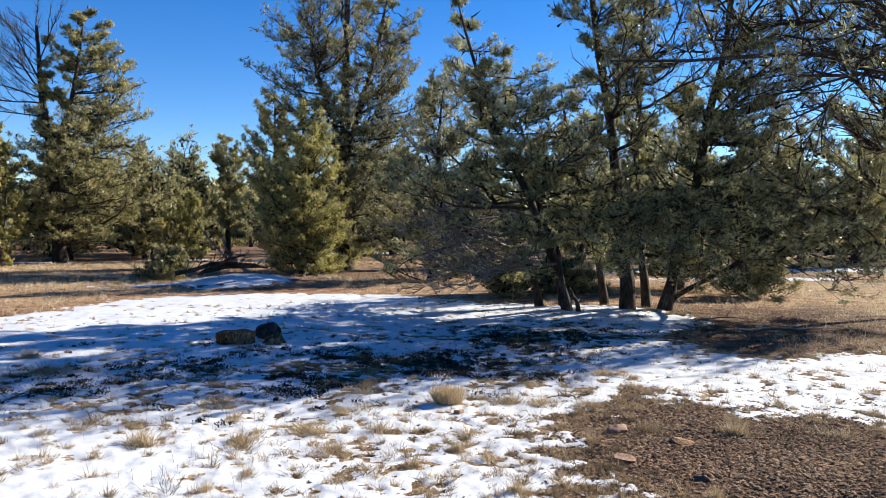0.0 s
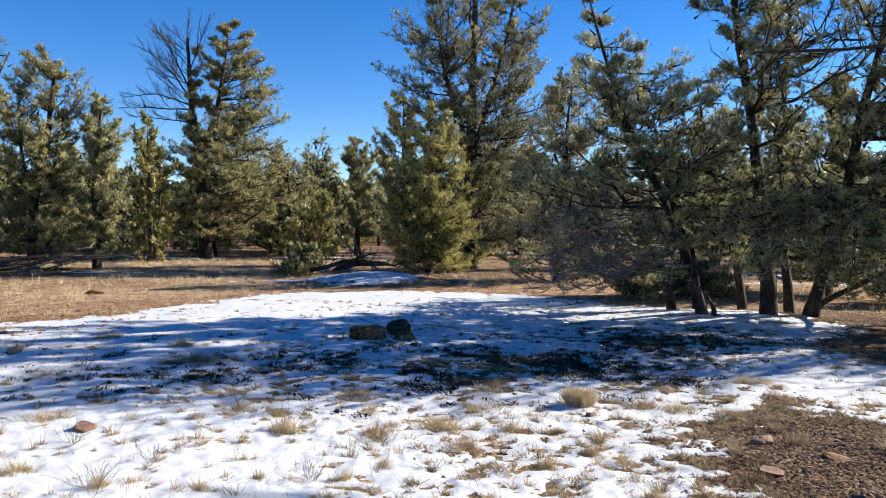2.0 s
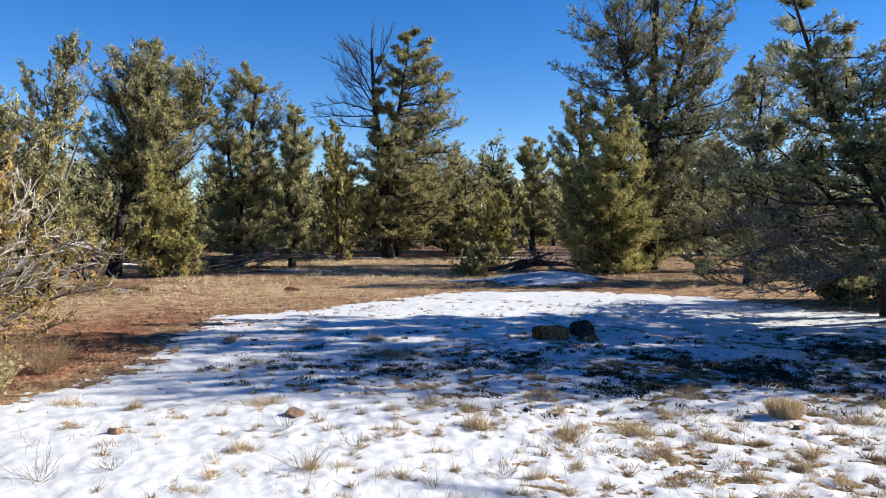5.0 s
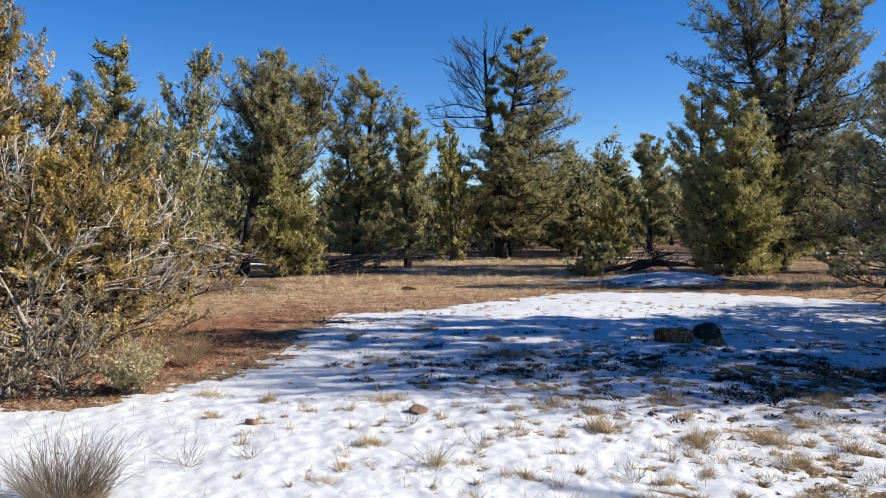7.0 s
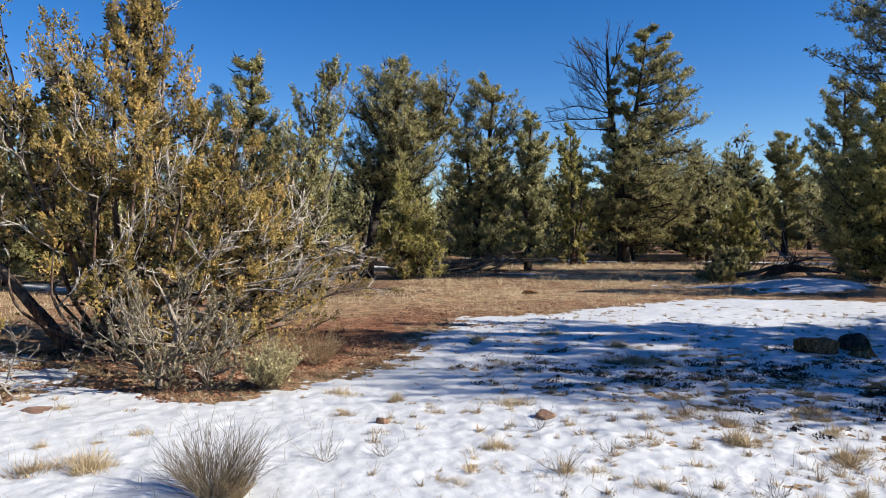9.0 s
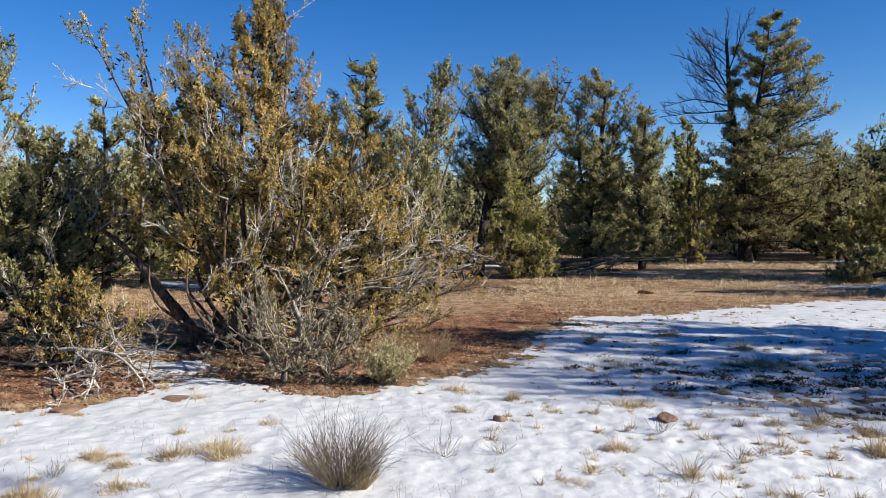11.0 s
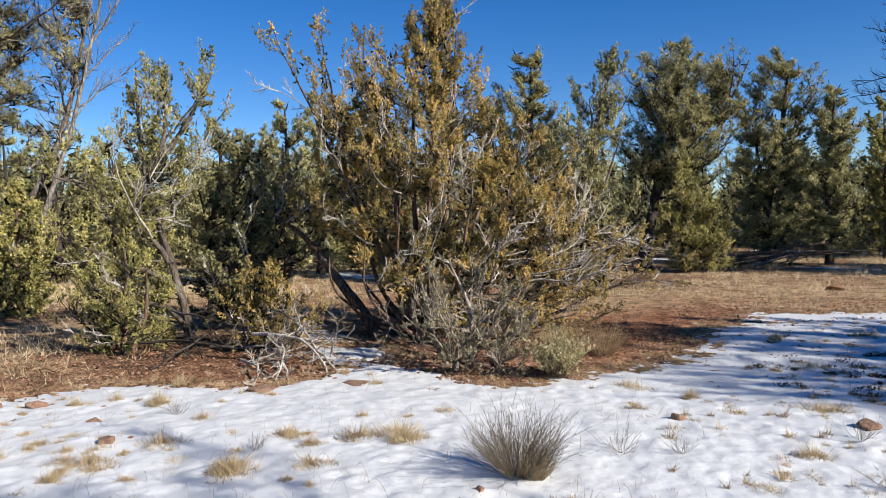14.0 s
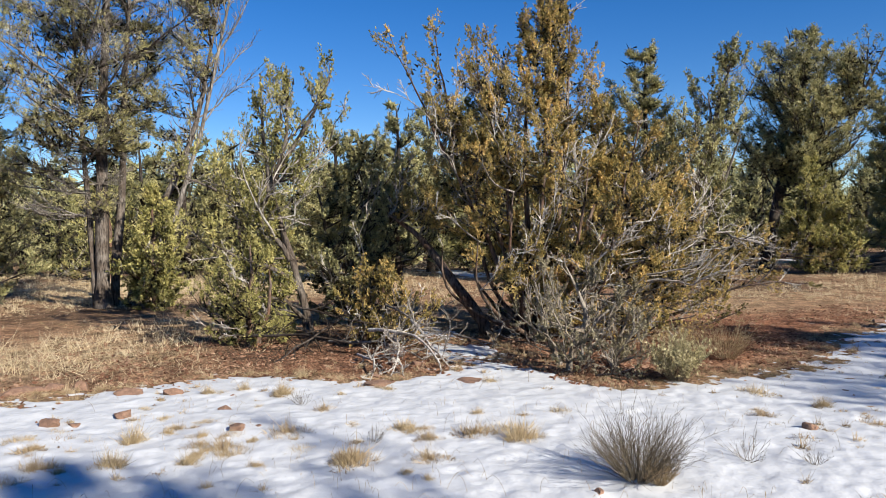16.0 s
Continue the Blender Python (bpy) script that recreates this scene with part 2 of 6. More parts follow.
def sample(lines, s):
    """Points and directions at shares s (n, m) along lines (n, p, 3)."""
    n, p, _ = lines.shape
    f = np.clip(s, 0, 1) * (p - 1)
    i = np.clip(f.astype(int), 0, p - 2)
    w = (f - i)[..., None]
    rows = np.arange(n)[:, None]
    a, b = lines[rows, i], lines[rows, i + 1]
    return a * (1 - w) + b * w, unit(b - a)


def spray(rng, start, way, length, points, wander, lift):
    """Lines from start (n, 3) along way (n, 3), bending at random and lifting towards the tip."""
    n = len(start)
    s = np.linspace(0, 1, points)[None, :, None]
    bend = np.cumsum(rng.standard_normal((n, points, 3)) * wander, axis=1) * s
    lines = start[:, None] + length[:, None, None] * (way[:, None] * s + bend + np.array([0, 0, 1.0]) * lift * s ** 2)
    lines[:, 0] = start
    return lines


def children(rng, lines, lens, m, s0, s1, angle, share, lift, points, wander, up=0.25):
    """m side shoots for each line; share: their length against the parent's, less towards the tip."""
    n = len(lines)
    s = s0 + (s1 - s0) * (np.arange(m)[None, :] + rng.uniform(0, 1, (n, m))) / m
    at, along = sample(lines, s)
    side = unit(np.cross(along, rng.standard_normal((n, m, 3))) + np.array([0, 0, up]))
    a = np.radians(rng.uniform(*angle, (n, m, 1)))
    way = unit(along * np.cos(a) + side * np.sin(a))
    length = lens[:, None] * share * (1.1 - 0.7 * s) * rng.uniform(0.6, 1.25, (n, m))
    return spray(rng, at.reshape(-1, 3), way.reshape(-1, 3), length.ravel(), points, wander, lift), length.ravel(), s.ravel()


def stem_line(rng, pts, points=14, wander=0.02):
    """A smooth stem through a few given places (x, y, z)."""
    pts = np.array(pts, float)
    s = np.concatenate([[0], np.cumsum(np.linalg.norm(np.diff(pts, axis=0), axis=1))])
    s /= s[-1]
    t = np.linspace(0, 1, points)
    line = np.stack([np.interp(t, s, pts[:, k]) for k in range(3)], 1)
    for _ in range(2):
        line[1:-1] = (line[:-2] + 2 * line[1:-1] + line[2:]) / 4
    line[1:] += np.cumsum(rng.standard_normal((points - 1, 3)) * wander, axis=0) * 0.5
    return line


def fronds(rng, lines, lens, m, share):
    """Side boughs that spread flat to both sides of each limb, shorter towards its tip."""
    n = len(lines)
    s = 0.25 + 0.75 * (np.arange(m)[None, :] + rng.uniform(0, 1, (n, m))) / m
    at, along = sample(lines, s)
    up = np.array([0, 0, 1.0])
    flat = unit(np.cross(along, up)) * np.where((np.arange(m) + rng.integers(0, 2, (n, 1))) % 2, 1.0, -1.0)[..., None]
    side = unit(flat + up * rng.normal(0.38, 0.45, (n, m, 1)))
    a = np.radians(rng.uniform(25, 65, (n, m, 1)))
    length = lens[:, None] * share * (1.15 - 0.8 * s) * rng.uniform(0.55, 1.3, (n, m))
    return spray(rng, at.reshape(-1, 3), unit(along * np.cos(a) + side * np.sin(a)).reshape(-1, 3), length.ravel(), 5, 0.06, 0.24), length.ravel(), s.ravel()


def stem_rings(rng, line, r, sides=10):
    """A trunk round one line, swollen at the foot and uneven."""
    rad = r * (0.15 + 0.85 * (1 - np.linspace(0, 1, len(line))) ** 0.8)
    rad[0] *= 1.35
    v, f = tubes(line[None], np.array([1.0]), np.array([1.0]), sides)
    ring = v.reshape(len(line), sides, 3)
    ring = line[:, None] + (ring - line[:, None]) * (rad[:, None, None] * (1 + 0.1 * rng.standard_normal((len(line), sides, 1))))
    return ring.reshape(-1, 3), f


def grow(name, x, y, label, stems, crown, leaf, bark, seed, limbs=70, subs=9, pad=0.105, shoots=7, tuft=0.072, blade=5, wide=0.22, slope=(0.15, 0.95), depth=1.0, style="pine",
         dead=0.0, dead_low=0.0, dead_sub=0.05, dead_bark=None, dead_thick=1.0, twig_bark=None, inner=2, extra=(), parts=8, reach=0.42, fill=0.25, ragged=0.35, along=(0.35, 0.55, 0.78, 1.0), twigs=1,
         category="tree", group="", turn=None):
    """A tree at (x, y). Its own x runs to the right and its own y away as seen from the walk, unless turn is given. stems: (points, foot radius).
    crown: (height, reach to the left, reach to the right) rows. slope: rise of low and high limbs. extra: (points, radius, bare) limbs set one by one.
    Foliage grows in pads of shoots on the outer ends of the boughs."""
    rng = np.random.default_rng(seed)
    juni = style == "juniper"
    if not juni and parts:     # short stout needles
        tuft, wide = tuft * 0.85, wide * 1.25
    elif juni and parts:     # blunt scaly sprigs
        tuft, wide, pad = tuft * 0.76, wide * 1.7, pad * 0.85
    if math.hypot(x, y) > 20 and blade > 4:     # too far off for single needles
        wide, blade, twigs = wide * blade / 4, 4, 0
    root = thing(name, x, y, 0, label, category, group)
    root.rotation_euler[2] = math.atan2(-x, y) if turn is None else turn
    twig_bark = twig_bark or bark
    dead_bark = dead_bark or (dead_silver if juni else twig_bark)
    rows = np.array(sorted(crown), float)
    cz, centre, half = rows[:, 0], (rows[:, 2] - rows[:, 1]) / 2, np.maximum((rows[:, 2] + rows[:, 1]) / 2, 0.05)
    lines = [stem_line(rng, pts) for pts, _ in stems]
    for line, (_, r) in zip(lines, stems):
        line[0, 2] -= 0.08
        mesh_object("trunk", *stem_rings(rng, line, r), bark, root, smooth=True)
    # limb tips fill the crown, more towards its skin
    zz = np.linspace(cz[0], cz[-1], 200)
    weight = np.interp(zz, cz, half) ** 1.4 + 0.15
    tall = np.interp((np.arange(limbs) + rng.uniform(0, 1, limbs)) / limbs, np.cumsum(weight) / weight.sum(), zz)
    bearing = np.arange(limbs) * 2.399963 + rng.uniform(-0.5, 0.5, limbs)
    lump = np.sin(2 * bearing + 5 * tall / cz[-1] + seed) * np.sin(10 * tall / cz[-1] + bearing + 2.3 * seed)
    out = (fill + (1 - fill) * rng.uniform(0, 1, limbs) ** 0.55) * (1 - ragged * 0.5 + ragged * lump)
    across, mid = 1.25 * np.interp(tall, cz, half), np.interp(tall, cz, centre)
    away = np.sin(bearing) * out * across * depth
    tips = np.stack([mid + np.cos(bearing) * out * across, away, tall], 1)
    at = np.concatenate(lines)
    gap = np.linalg.norm(tips[:, None, :2] - at[None, :, :2], axis=2)
    k = slope[0] + (slope[1] - slope[0]) * np.clip(tall / cz[-1], 0, 1) + rng.normal(0, 0.1, limbs)
    cost = np.abs(at[None, :, 2] + k[:, None] * gap - tips[:, None, 2]) + 0.35 * gap + 0.1 * rng.uniform(0, 1, gap.shape)
    start = at[np.argmin(cost, axis=1)]
    s = np.linspace(0, 1, 7)[None, :, None]
    lens = np.linalg.norm(tips - start, axis=1)
    bend = start + (tips - start) * np.array([0.6, 0.6, 0.2])
    boughs = (1 - s) ** 2 * start[:, None] + 2 * s * (1 - s) * bend[:, None] + s ** 2 * tips[:, None]
    boughs = boughs + np.cumsum(rng.standard_normal((limbs, 7, 3)), axis=1) * (0.028 if not juni else 0.04) * lens[:, None, None] * np.sin(s * math.pi * 0.8)
    bare = rng.uniform(0, 1, limbs) < dead + dead_low * (tall < 0.35 * cz[-1])
    r = 0.006 + lens * (0.0085 if juni else 0.0095)
    if len(extra):
        more = np.stack([stem_line(rng, pts, 7, 0.022 * np.linalg.norm(np.subtract(pts[-1], pts[0]))) for pts, _, _ in extra])
        boughs = np.concatenate([boughs, more])
        lens = np.concatenate([lens, [np.linalg.norm(np.subtract(p[-1], p[0])) for p, _, _ in extra]])
        r = np.concatenate([r, [e[1] for e in extra]])
        bare = np.concatenate([bare, [e[2] for e in extra]])
    order = np.argsort(-lens)[:parts]
    if len(extra) and parts:
        order = np.unique(np.concatenate([order, np.arange(limbs, len(boughs))]))
    for j in order:
        v, f = tubes(boughs[j:j + 1], r[j:j + 1], r[j:j + 1] * 0.25, 6, 0.08, rng)
        mesh_object("limb", v, f, dead_bark if bare[j] else bark, root, smooth=True)
    rest = np.setdiff1d(np.arange(len(boughs)), order)
    plain = parts == 0
    if juni:
        sub, sub_len, sub_s = children(rng, boughs, np.minimum(lens, 2.6), subs, 0.3, 1.0, (25, 62), reach, 0.12, 5, 0.05, 0.3)
    else:
        sub, sub_len, sub_s = fronds(rng, boughs, np.minimum(lens, 3.2), subs, reach)
    bare_sub = np.repeat(bare, subs) | (rng.uniform(0, 1, len(sub)) < dead_sub)
    live = [tubes(sub[~bare_sub][:, ::4 if plain else 2], 0.004 + sub_len[~bare_sub] * 0.01, np.full((~bare_sub).sum(), 0.003), 3)]
    if (~bare[rest]).any():
        ok = rest[~bare[rest]]
        live.append(tubes(boughs[ok][:, ::3 if plain else 1], r[ok], r[ok] * 0.25, 3 if plain else 5))
    gone = []
    if bare_sub.any():
        ok = rest[bare[rest]]
        tw, tw_len, _ = children(rng, sub[bare_sub], sub_len[bare_sub], 7, 0.15, 1.0, (20, 65), 0.5, 0.05, 3, 0.18 if juni else 0.12, 0.3)
        gone = [tubes(boughs[ok], r[ok], r[ok] * 0.25, 4)] if len(ok) else []
        gone.append(tubes(sub[bare_sub][:, ::2], dead_thick * (0.004 + sub_len[bare_sub] * 0.011), np.full(bare_sub.sum(), 0.003 * dead_thick), 3))
        gone.append(tubes(tw[:, ::2], dead_thick * (0.003 + tw_len * 0.012), np.full(len(tw), 0.0025 * dead_thick), 3))
        tagged(mesh_object("dead_branchwork", *join(gone), dead_bark, root, "bare leafless branches", smooth=True), kind="stuff")
    # dark blades that stand for the shade inside the crown, with its dead twigs
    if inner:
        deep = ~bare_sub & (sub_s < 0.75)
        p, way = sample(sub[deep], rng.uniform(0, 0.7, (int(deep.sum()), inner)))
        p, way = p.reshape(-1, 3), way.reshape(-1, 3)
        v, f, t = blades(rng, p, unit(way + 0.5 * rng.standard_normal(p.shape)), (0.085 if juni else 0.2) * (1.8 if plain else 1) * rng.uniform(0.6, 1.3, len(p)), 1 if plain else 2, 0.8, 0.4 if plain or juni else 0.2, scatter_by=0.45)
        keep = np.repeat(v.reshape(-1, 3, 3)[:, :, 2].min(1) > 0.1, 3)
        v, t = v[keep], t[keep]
        tagged(mesh_object("shade_blades", v, np.arange(len(v)).reshape(-1, 3), crown_shade, root, "dark blades for crown shade, old needles and twigs", tint=t), kind="stuff")
    # pads of shoots
    green = sub[~bare_sub]
    ends, ways = [], []
    for share in along:
        c, d = sample(green, np.clip(share + rng.uniform(-0.12, 0.12, (len(green), 1)), 0, 1))
        ends.append(c[:, 0])
        ways.append(d[:, 0])
    tip = boughs[~bare]
    ends.append(tip[:, -1])
    ways.append(unit(tip[:, -1] - tip[:, -2]))
    c, d = np.concatenate(ends), np.concatenate(ways)
    n = len(c)
    size = pad * rng.uniform(0.6, 1.3, n)
    up = np.array([0, 0, 1.0])
    if juni:
        d = unit(d * 0.8 + up * 0.5 + 0.35 * rng.standard_normal((n, 3)))
        run = rng.uniform(-0.35, 1.0, (n, shoots, 1))
        off = d[:, None] * run * 1.15 + rng.standard_normal((n, shoots, 3)) * 0.17 * (1.15 - 0.75 * np.maximum(run, 0))
        axis = unit(d[:, None] * 0.8 + off * 0.6 + 0.45 * rng.standard_normal((n, shoots, 3)))
    else:
        d = unit(d + up * 0.5 + 0.2 * rng.standard_normal((n, 3)))
        off = rng.standard_normal((n, shoots, 3)) * np.array([0.5, 0.5, 0.34])
        off = off + d[:, None] * 0.2
        axis = unit(off * 0.9 + d[:, None] * 0.5 + up * 0.35 + 0.35 * rng.standard_normal((n, shoots, 3)))
    where = c[:, None] + off * size[:, None, None]
    tint = np.clip(rng.uniform(0.12, 0.88, n)[:, None] + rng.normal(0, 0.13, (n, shoots)), 0, 1)
    v, f, t = blades(rng, where.reshape(-1, 3), axis.reshape(-1, 3), tuft * rng.uniform(0.7, 1.3, n * shoots), blade, 0.5 if juni else 0.7, wide, tint=tint.ravel(), scatter_by=0.1, face=(off + np.array([0, 0, 0.15])).reshape(-1, 3))
    keep = v.reshape(-1, 3, 3)[:, :, 2].min(1) > 0.02
    v, t = v.reshape(-1, 3, 3)[keep].reshape(-1, 3), t.reshape(-1, 3)[keep].ravel()
    tagged(mesh_object("crown", v, np.arange(len(v)).reshape(-1, 3), leaf, root, tint=t), kind="stuff")
    if twigs and not plain:
        foot = (c - d * size[:, None] * 0.6)[:, None] + np.zeros((1, twigs, 1))
        ray = np.stack([foot.reshape(-1, 3), where[:, :twigs].reshape(-1, 3)], 1)
        live.append(tubes(ray, np.full(len(ray), 0.0035), np.full(len(ray), 0.0022), 3))
    tagged(mesh_object("branchwork", *join(live), twig_bark, root, smooth=True), kind="stuff")
    return root


# ---- the lie of the land ----
def lattice(ix, iy, seed):
    h = (ix.astype(np.int64) * 374761393 + iy.astype(np.int64) * 668265263 + seed * 974634777) & 0xFFFFFFFF
    h = ((h ^ (h >> 13)) * 1274126177) & 0xFFFFFFFF
    return ((h ^ (h >> 16)) & 0xFFFFFF) / float(0xFFFFFF)


def field(x, y, size, seed, octaves=3):
    """Smooth random heights between about -1 and 1, with waves of that size in metres."""
    total, amp, norm = 0, 1.0, 0
    for o in range(octaves):
        u, v = x / size * 2 ** o + 17.3 * o, y / size * 2 ** o - 9.1 * o
        iu, iv = np.floor(u), np.floor(v)
        fu, fv = u - iu, v - iv
        fu, fv = fu * fu * (3 - 2 * fu), fv * fv * (3 - 2 * fv)
        a, b = lattice(iu, iv, seed + o), lattice(iu + 1, iv, seed + o)
        c, d = lattice(iu, iv + 1, seed + o), lattice(iu + 1, iv + 1, seed + o)
        total = total + amp * ((a * (1 - fu) + b * fu) * (1 - fv) + (c * (1 - fu) + d * fu) * fv)
        norm += amp
        amp *= 0.55
    return (total / norm - 0.5) * 2


def inside(poly, x, y):
    """Distance to the edge of a closed outline, positive within it."""
    px, py = np.array(poly, float).T
    best, odd = np.full(x.shape, 1e9), np.zeros(x.shape, bool)
    for k in range(len(px)):
        ax, ay, bx, by = px[k], py[k], px[(k + 1) % len(px)], py[(k + 1) % len(px)]
        t = np.clip(((x - ax) * (bx - ax) + (y - ay) * (by - ay)) / ((bx - ax) ** 2 + (by - ay) ** 2), 0, 1)
        best = np.minimum(best, np.hypot(x - ax - t * (bx - ax), y - ay - t * (by - ay)))
        cross = (ay > y) != (by > y)
        odd ^= cross & (x < (bx - ax) * (y - ay) / (by - ay if by != ay else 1e-9) + ax)
    return np.where(odd, best, -best)


SNOW_EDGE = [(-8.2, -2.6), (-8.6, -0.6), (-8.8, 0.4), (-8.0, 1.3), (-7.7, 2.0), (-7.9, 3.0), (-7.0, 3.5), (-6.4, 3.8), (-6.6, 5.0), (-6.8, 6.1), (-7.4, 7.2), (-8.1, 8.4), (-8.7, 10.2),
             (-7.8, 12.1), (-7.4, 14.4), (-6.3, 16.5), (-3.8, 17.4), (-1.1, 17.0), (0.7, 15.3), (2.2, 14.9), (4.0, 13.9), (4.1, 12.0), (3.4, 10.3), (3.6, 9.2), (5.0, 9.4), (6.5, 10.4), (10, 10.5), (10, 4.5),
             (3.4, 5.5), (2.7, 6.0), (2.0, 6.5), (1.75, 6.9), (1.2, 5.6), (1.05, 4.5), (1.6, 3.0), (2.5, 0), (0, -5), (-6, -5)]
SNOW_PATCHES = [(-5.4, 19.6, 1.7, 1.5), (-7.6, 19.2, 1.2, 0.5), (-19, 33, 4.5, 1.2), (-24, 34, 5, 1.0), (-15.5, 22.8, 2.2, 0.5), (-10.5, 5.6, 1.3, 0.5), (-9.2, 3.1, 1.2, 0.55), (-12.5, 3.0, 1.5, 0.5), (-9.9, 3.3, 1.3, 0.5), (-8.7, 2.8, 0.9, 0.4),
                (-16.5, 10.5, 2.5, 0.6), (9, 22, 4, 0.9), (14, 26, 6, 1.2), (12, 18, 3, 0.5), (5, 26, 4, 1.0), (-10, 35, 5, 1), (-27, 4, 3, 1.2), (-24, 9, 3, 0.8), (-6, 44, 9, 1.5), (-26, 24, 5, 0.9)]


def lay(x, y):
    z = 0.05 * field(x, y, 5.0, 3, 2) + 0.018 * field(x, y, 0.9, 5, 2) * np.clip(30 / (np.hypot(x, y) + 1), 0, 1)
    z = z + 0.32 * np.exp(-((x + 5.3) ** 2 / 2.6 + (y - 19.9) ** 2 / 1.0))
    z = z + 0.1 * np.exp(-((x - 2.9) ** 2 / 3.0 + (y - 13.0) ** 2 / 1.6))
    return z


def snow_depth(x, y):
    """Depth of the snow in metres; below nothing where the ground is bare."""
    e = inside(SNOW_EDGE, x, y) + 0.45 * field(x, y, 1.3, 11, 3) + 0.22 * field(x, y, 0.3, 14, 2)
    for cx, cy, a, b in SNOW_PATCHES:
        e = np.maximum(e, (1 - np.hypot((x - cx) / a, (y - cy) / b)) * min(a, b) + 0.3 * field(x, y, 0.9, 12, 2))
    # the thin, patchy part towards the bare slope and under the trees
    thin = 0.3 * np.exp(-((x - 0.9) ** 2 / 3.2 + (y - 5.6) ** 2 / 5.0)) + 0.8 * np.exp(-((x - 1.5) ** 2 / 1.6 + (y - 10.6) ** 2 / 1.0)) + 0.55 * np.exp(-((x + 1.1) ** 2 / 2.4 + (y - 8.0) ** 2 / 0.7)) + 0.45 * np.exp(-((x + 3.2) ** 2 / 5 + (y - 7.0) ** 2 / 1.2))
    d = 0.05 * np.clip(e / 0.5, -1, 1) - 0.03 * np.clip(thin, 0, 1)
    near = np.clip(1.4 - np.hypot(x + 5.3, y - 1.9) / 3.0, 0, 1)
    holes = 1 - 0.75 * near
    d = d + holes * (0.02 * field(x, y, 0.8, 21, 2) + 0.026 * field(x, y, 0.2, 23, 2) + 0.04 * field(x, y, 0.075, 25, 2))
    patchy = np.clip((x + 4.5) / 4, 0, 1) * np.clip((13 - y) / 2, 0.5, 1)
    return d + 0.012 * near - (1 - near) * (0.022 + 0.004 * patchy)


def fan(r0, r1, ratio, a0, a1, step):
    """A grid of places in rings round the walk: finer near it."""
    rad = r0 * ratio ** np.arange(int(math.log(r1 / r0) / math.log(ratio)) + 1)
    ang = np.radians(np.arange(a0, a1 + step / 2, step))
    rr, aa = np.meshgrid(rad, ang, indexing="ij")
    return rr * np.cos(aa), rr * np.sin(aa), rr.shape


def sheet(shape, closed=False):
    n, m = shape
    i, j = np.meshgrid(np.arange(n - 1), np.arange(m if closed else m - 1), indexing="ij")
    j2 = (j + 1) % m
    return np.stack([i * m + j, (i + 1) * m + j, (i + 1) * m + j2, i * m + j2], -1).reshape(-1, 4)


def build_ground():
    x, y, shape = fan(0.6, 2500, 1.045, 0, 358.8, 1.2)
    z = lay(x, y)
    faces = sheet(shape, True)
    v = np.stack([x, y, z], -1).reshape(-1, 3)
    v = np.concatenate([v, [[0, 0, 0]]])
    m = shape[1]
    hub = np.stack([np.arange(m), (np.arange(m) + 1) % m, np.full(m, len(v) - 1)], -1)
    ob = mesh_object("ground", v, [faces, hub], earth_mat, smooth=True)
    tagged(ob, "reddish stony soil with dry grass and needle litter", "ground", kind="structure")
    X, Y = v[:, 0], v[:, 1]
    grass = np.clip(0.55 + 0.5 * field(X, Y, 3.0, 31, 3), 0, 1)
    grass *= np.clip((np.hypot(X, Y) - 9.5) / 4 + 0.2, 0, 1) * 0.8
    bare_red = 1.3 * np.exp(-((X + 8.4) ** 2 / 4 + (Y - 7.6) ** 2 / 12)) + np.exp(-((X + 9) ** 2 / 4 + (Y - 2.0) ** 2 / 3.5))
    grass = np.clip(grass * (1 - np.clip(1.3 * bare_red, 0, 1)), 0, 1)
    grass = np.maximum(grass, np.exp(-((X + 10.8) ** 2 / 4 + (Y + 1.5) ** 2 / 5)))
    litter = np.zeros_like(X)
    for cx, cy, rad in LITTER:
        litter = np.maximum(litter, np.clip(1.6 - np.hypot(X - cx, Y - cy) / rad + 0.6 * field(X, Y, 0.8, 33, 2), 0, 1))
    # far litter colour also stands in for the trees' shadows on the ground
    litter = np.maximum(litter, np.clip((np.hypot(X, Y) - 19) / 8, 0, 0.5) * np.clip(0.8 + 0.8 * field(X, Y, 4.0, 37, 2), 0, 1))
    open_patch = np.clip(1.5 - np.hypot((X + 24) / 6, (Y - 1.5) / 6), 0, 1)
    litter *= 1 - open_patch
    grass = np.maximum(grass, open_patch)
    within = np.clip(inside(SNOW_EDGE, X, Y) + 0.5, 0, 1)
    litter = np.maximum(litter, 0.2 * within)
    grass = np.maximum(grass, 0.75 * within)
    grass = np.maximum(grass, np.clip((X - 4.5) / 3, 0, 1) * np.clip((Y - 10) / 3, 0, 1) * np.clip(0.75 + 0.4 * field(X, Y, 1.5, 39, 2), 0, 1))
    zone = np.stack([np.ones_like(X), grass, litter, np.ones_like(X)], -1).astype(np.float32)
    a = ob.data.attributes.new("zone", "FLOAT_COLOR", "POINT")
    a.data.foreach_set("color", zone.ravel())
    return ob


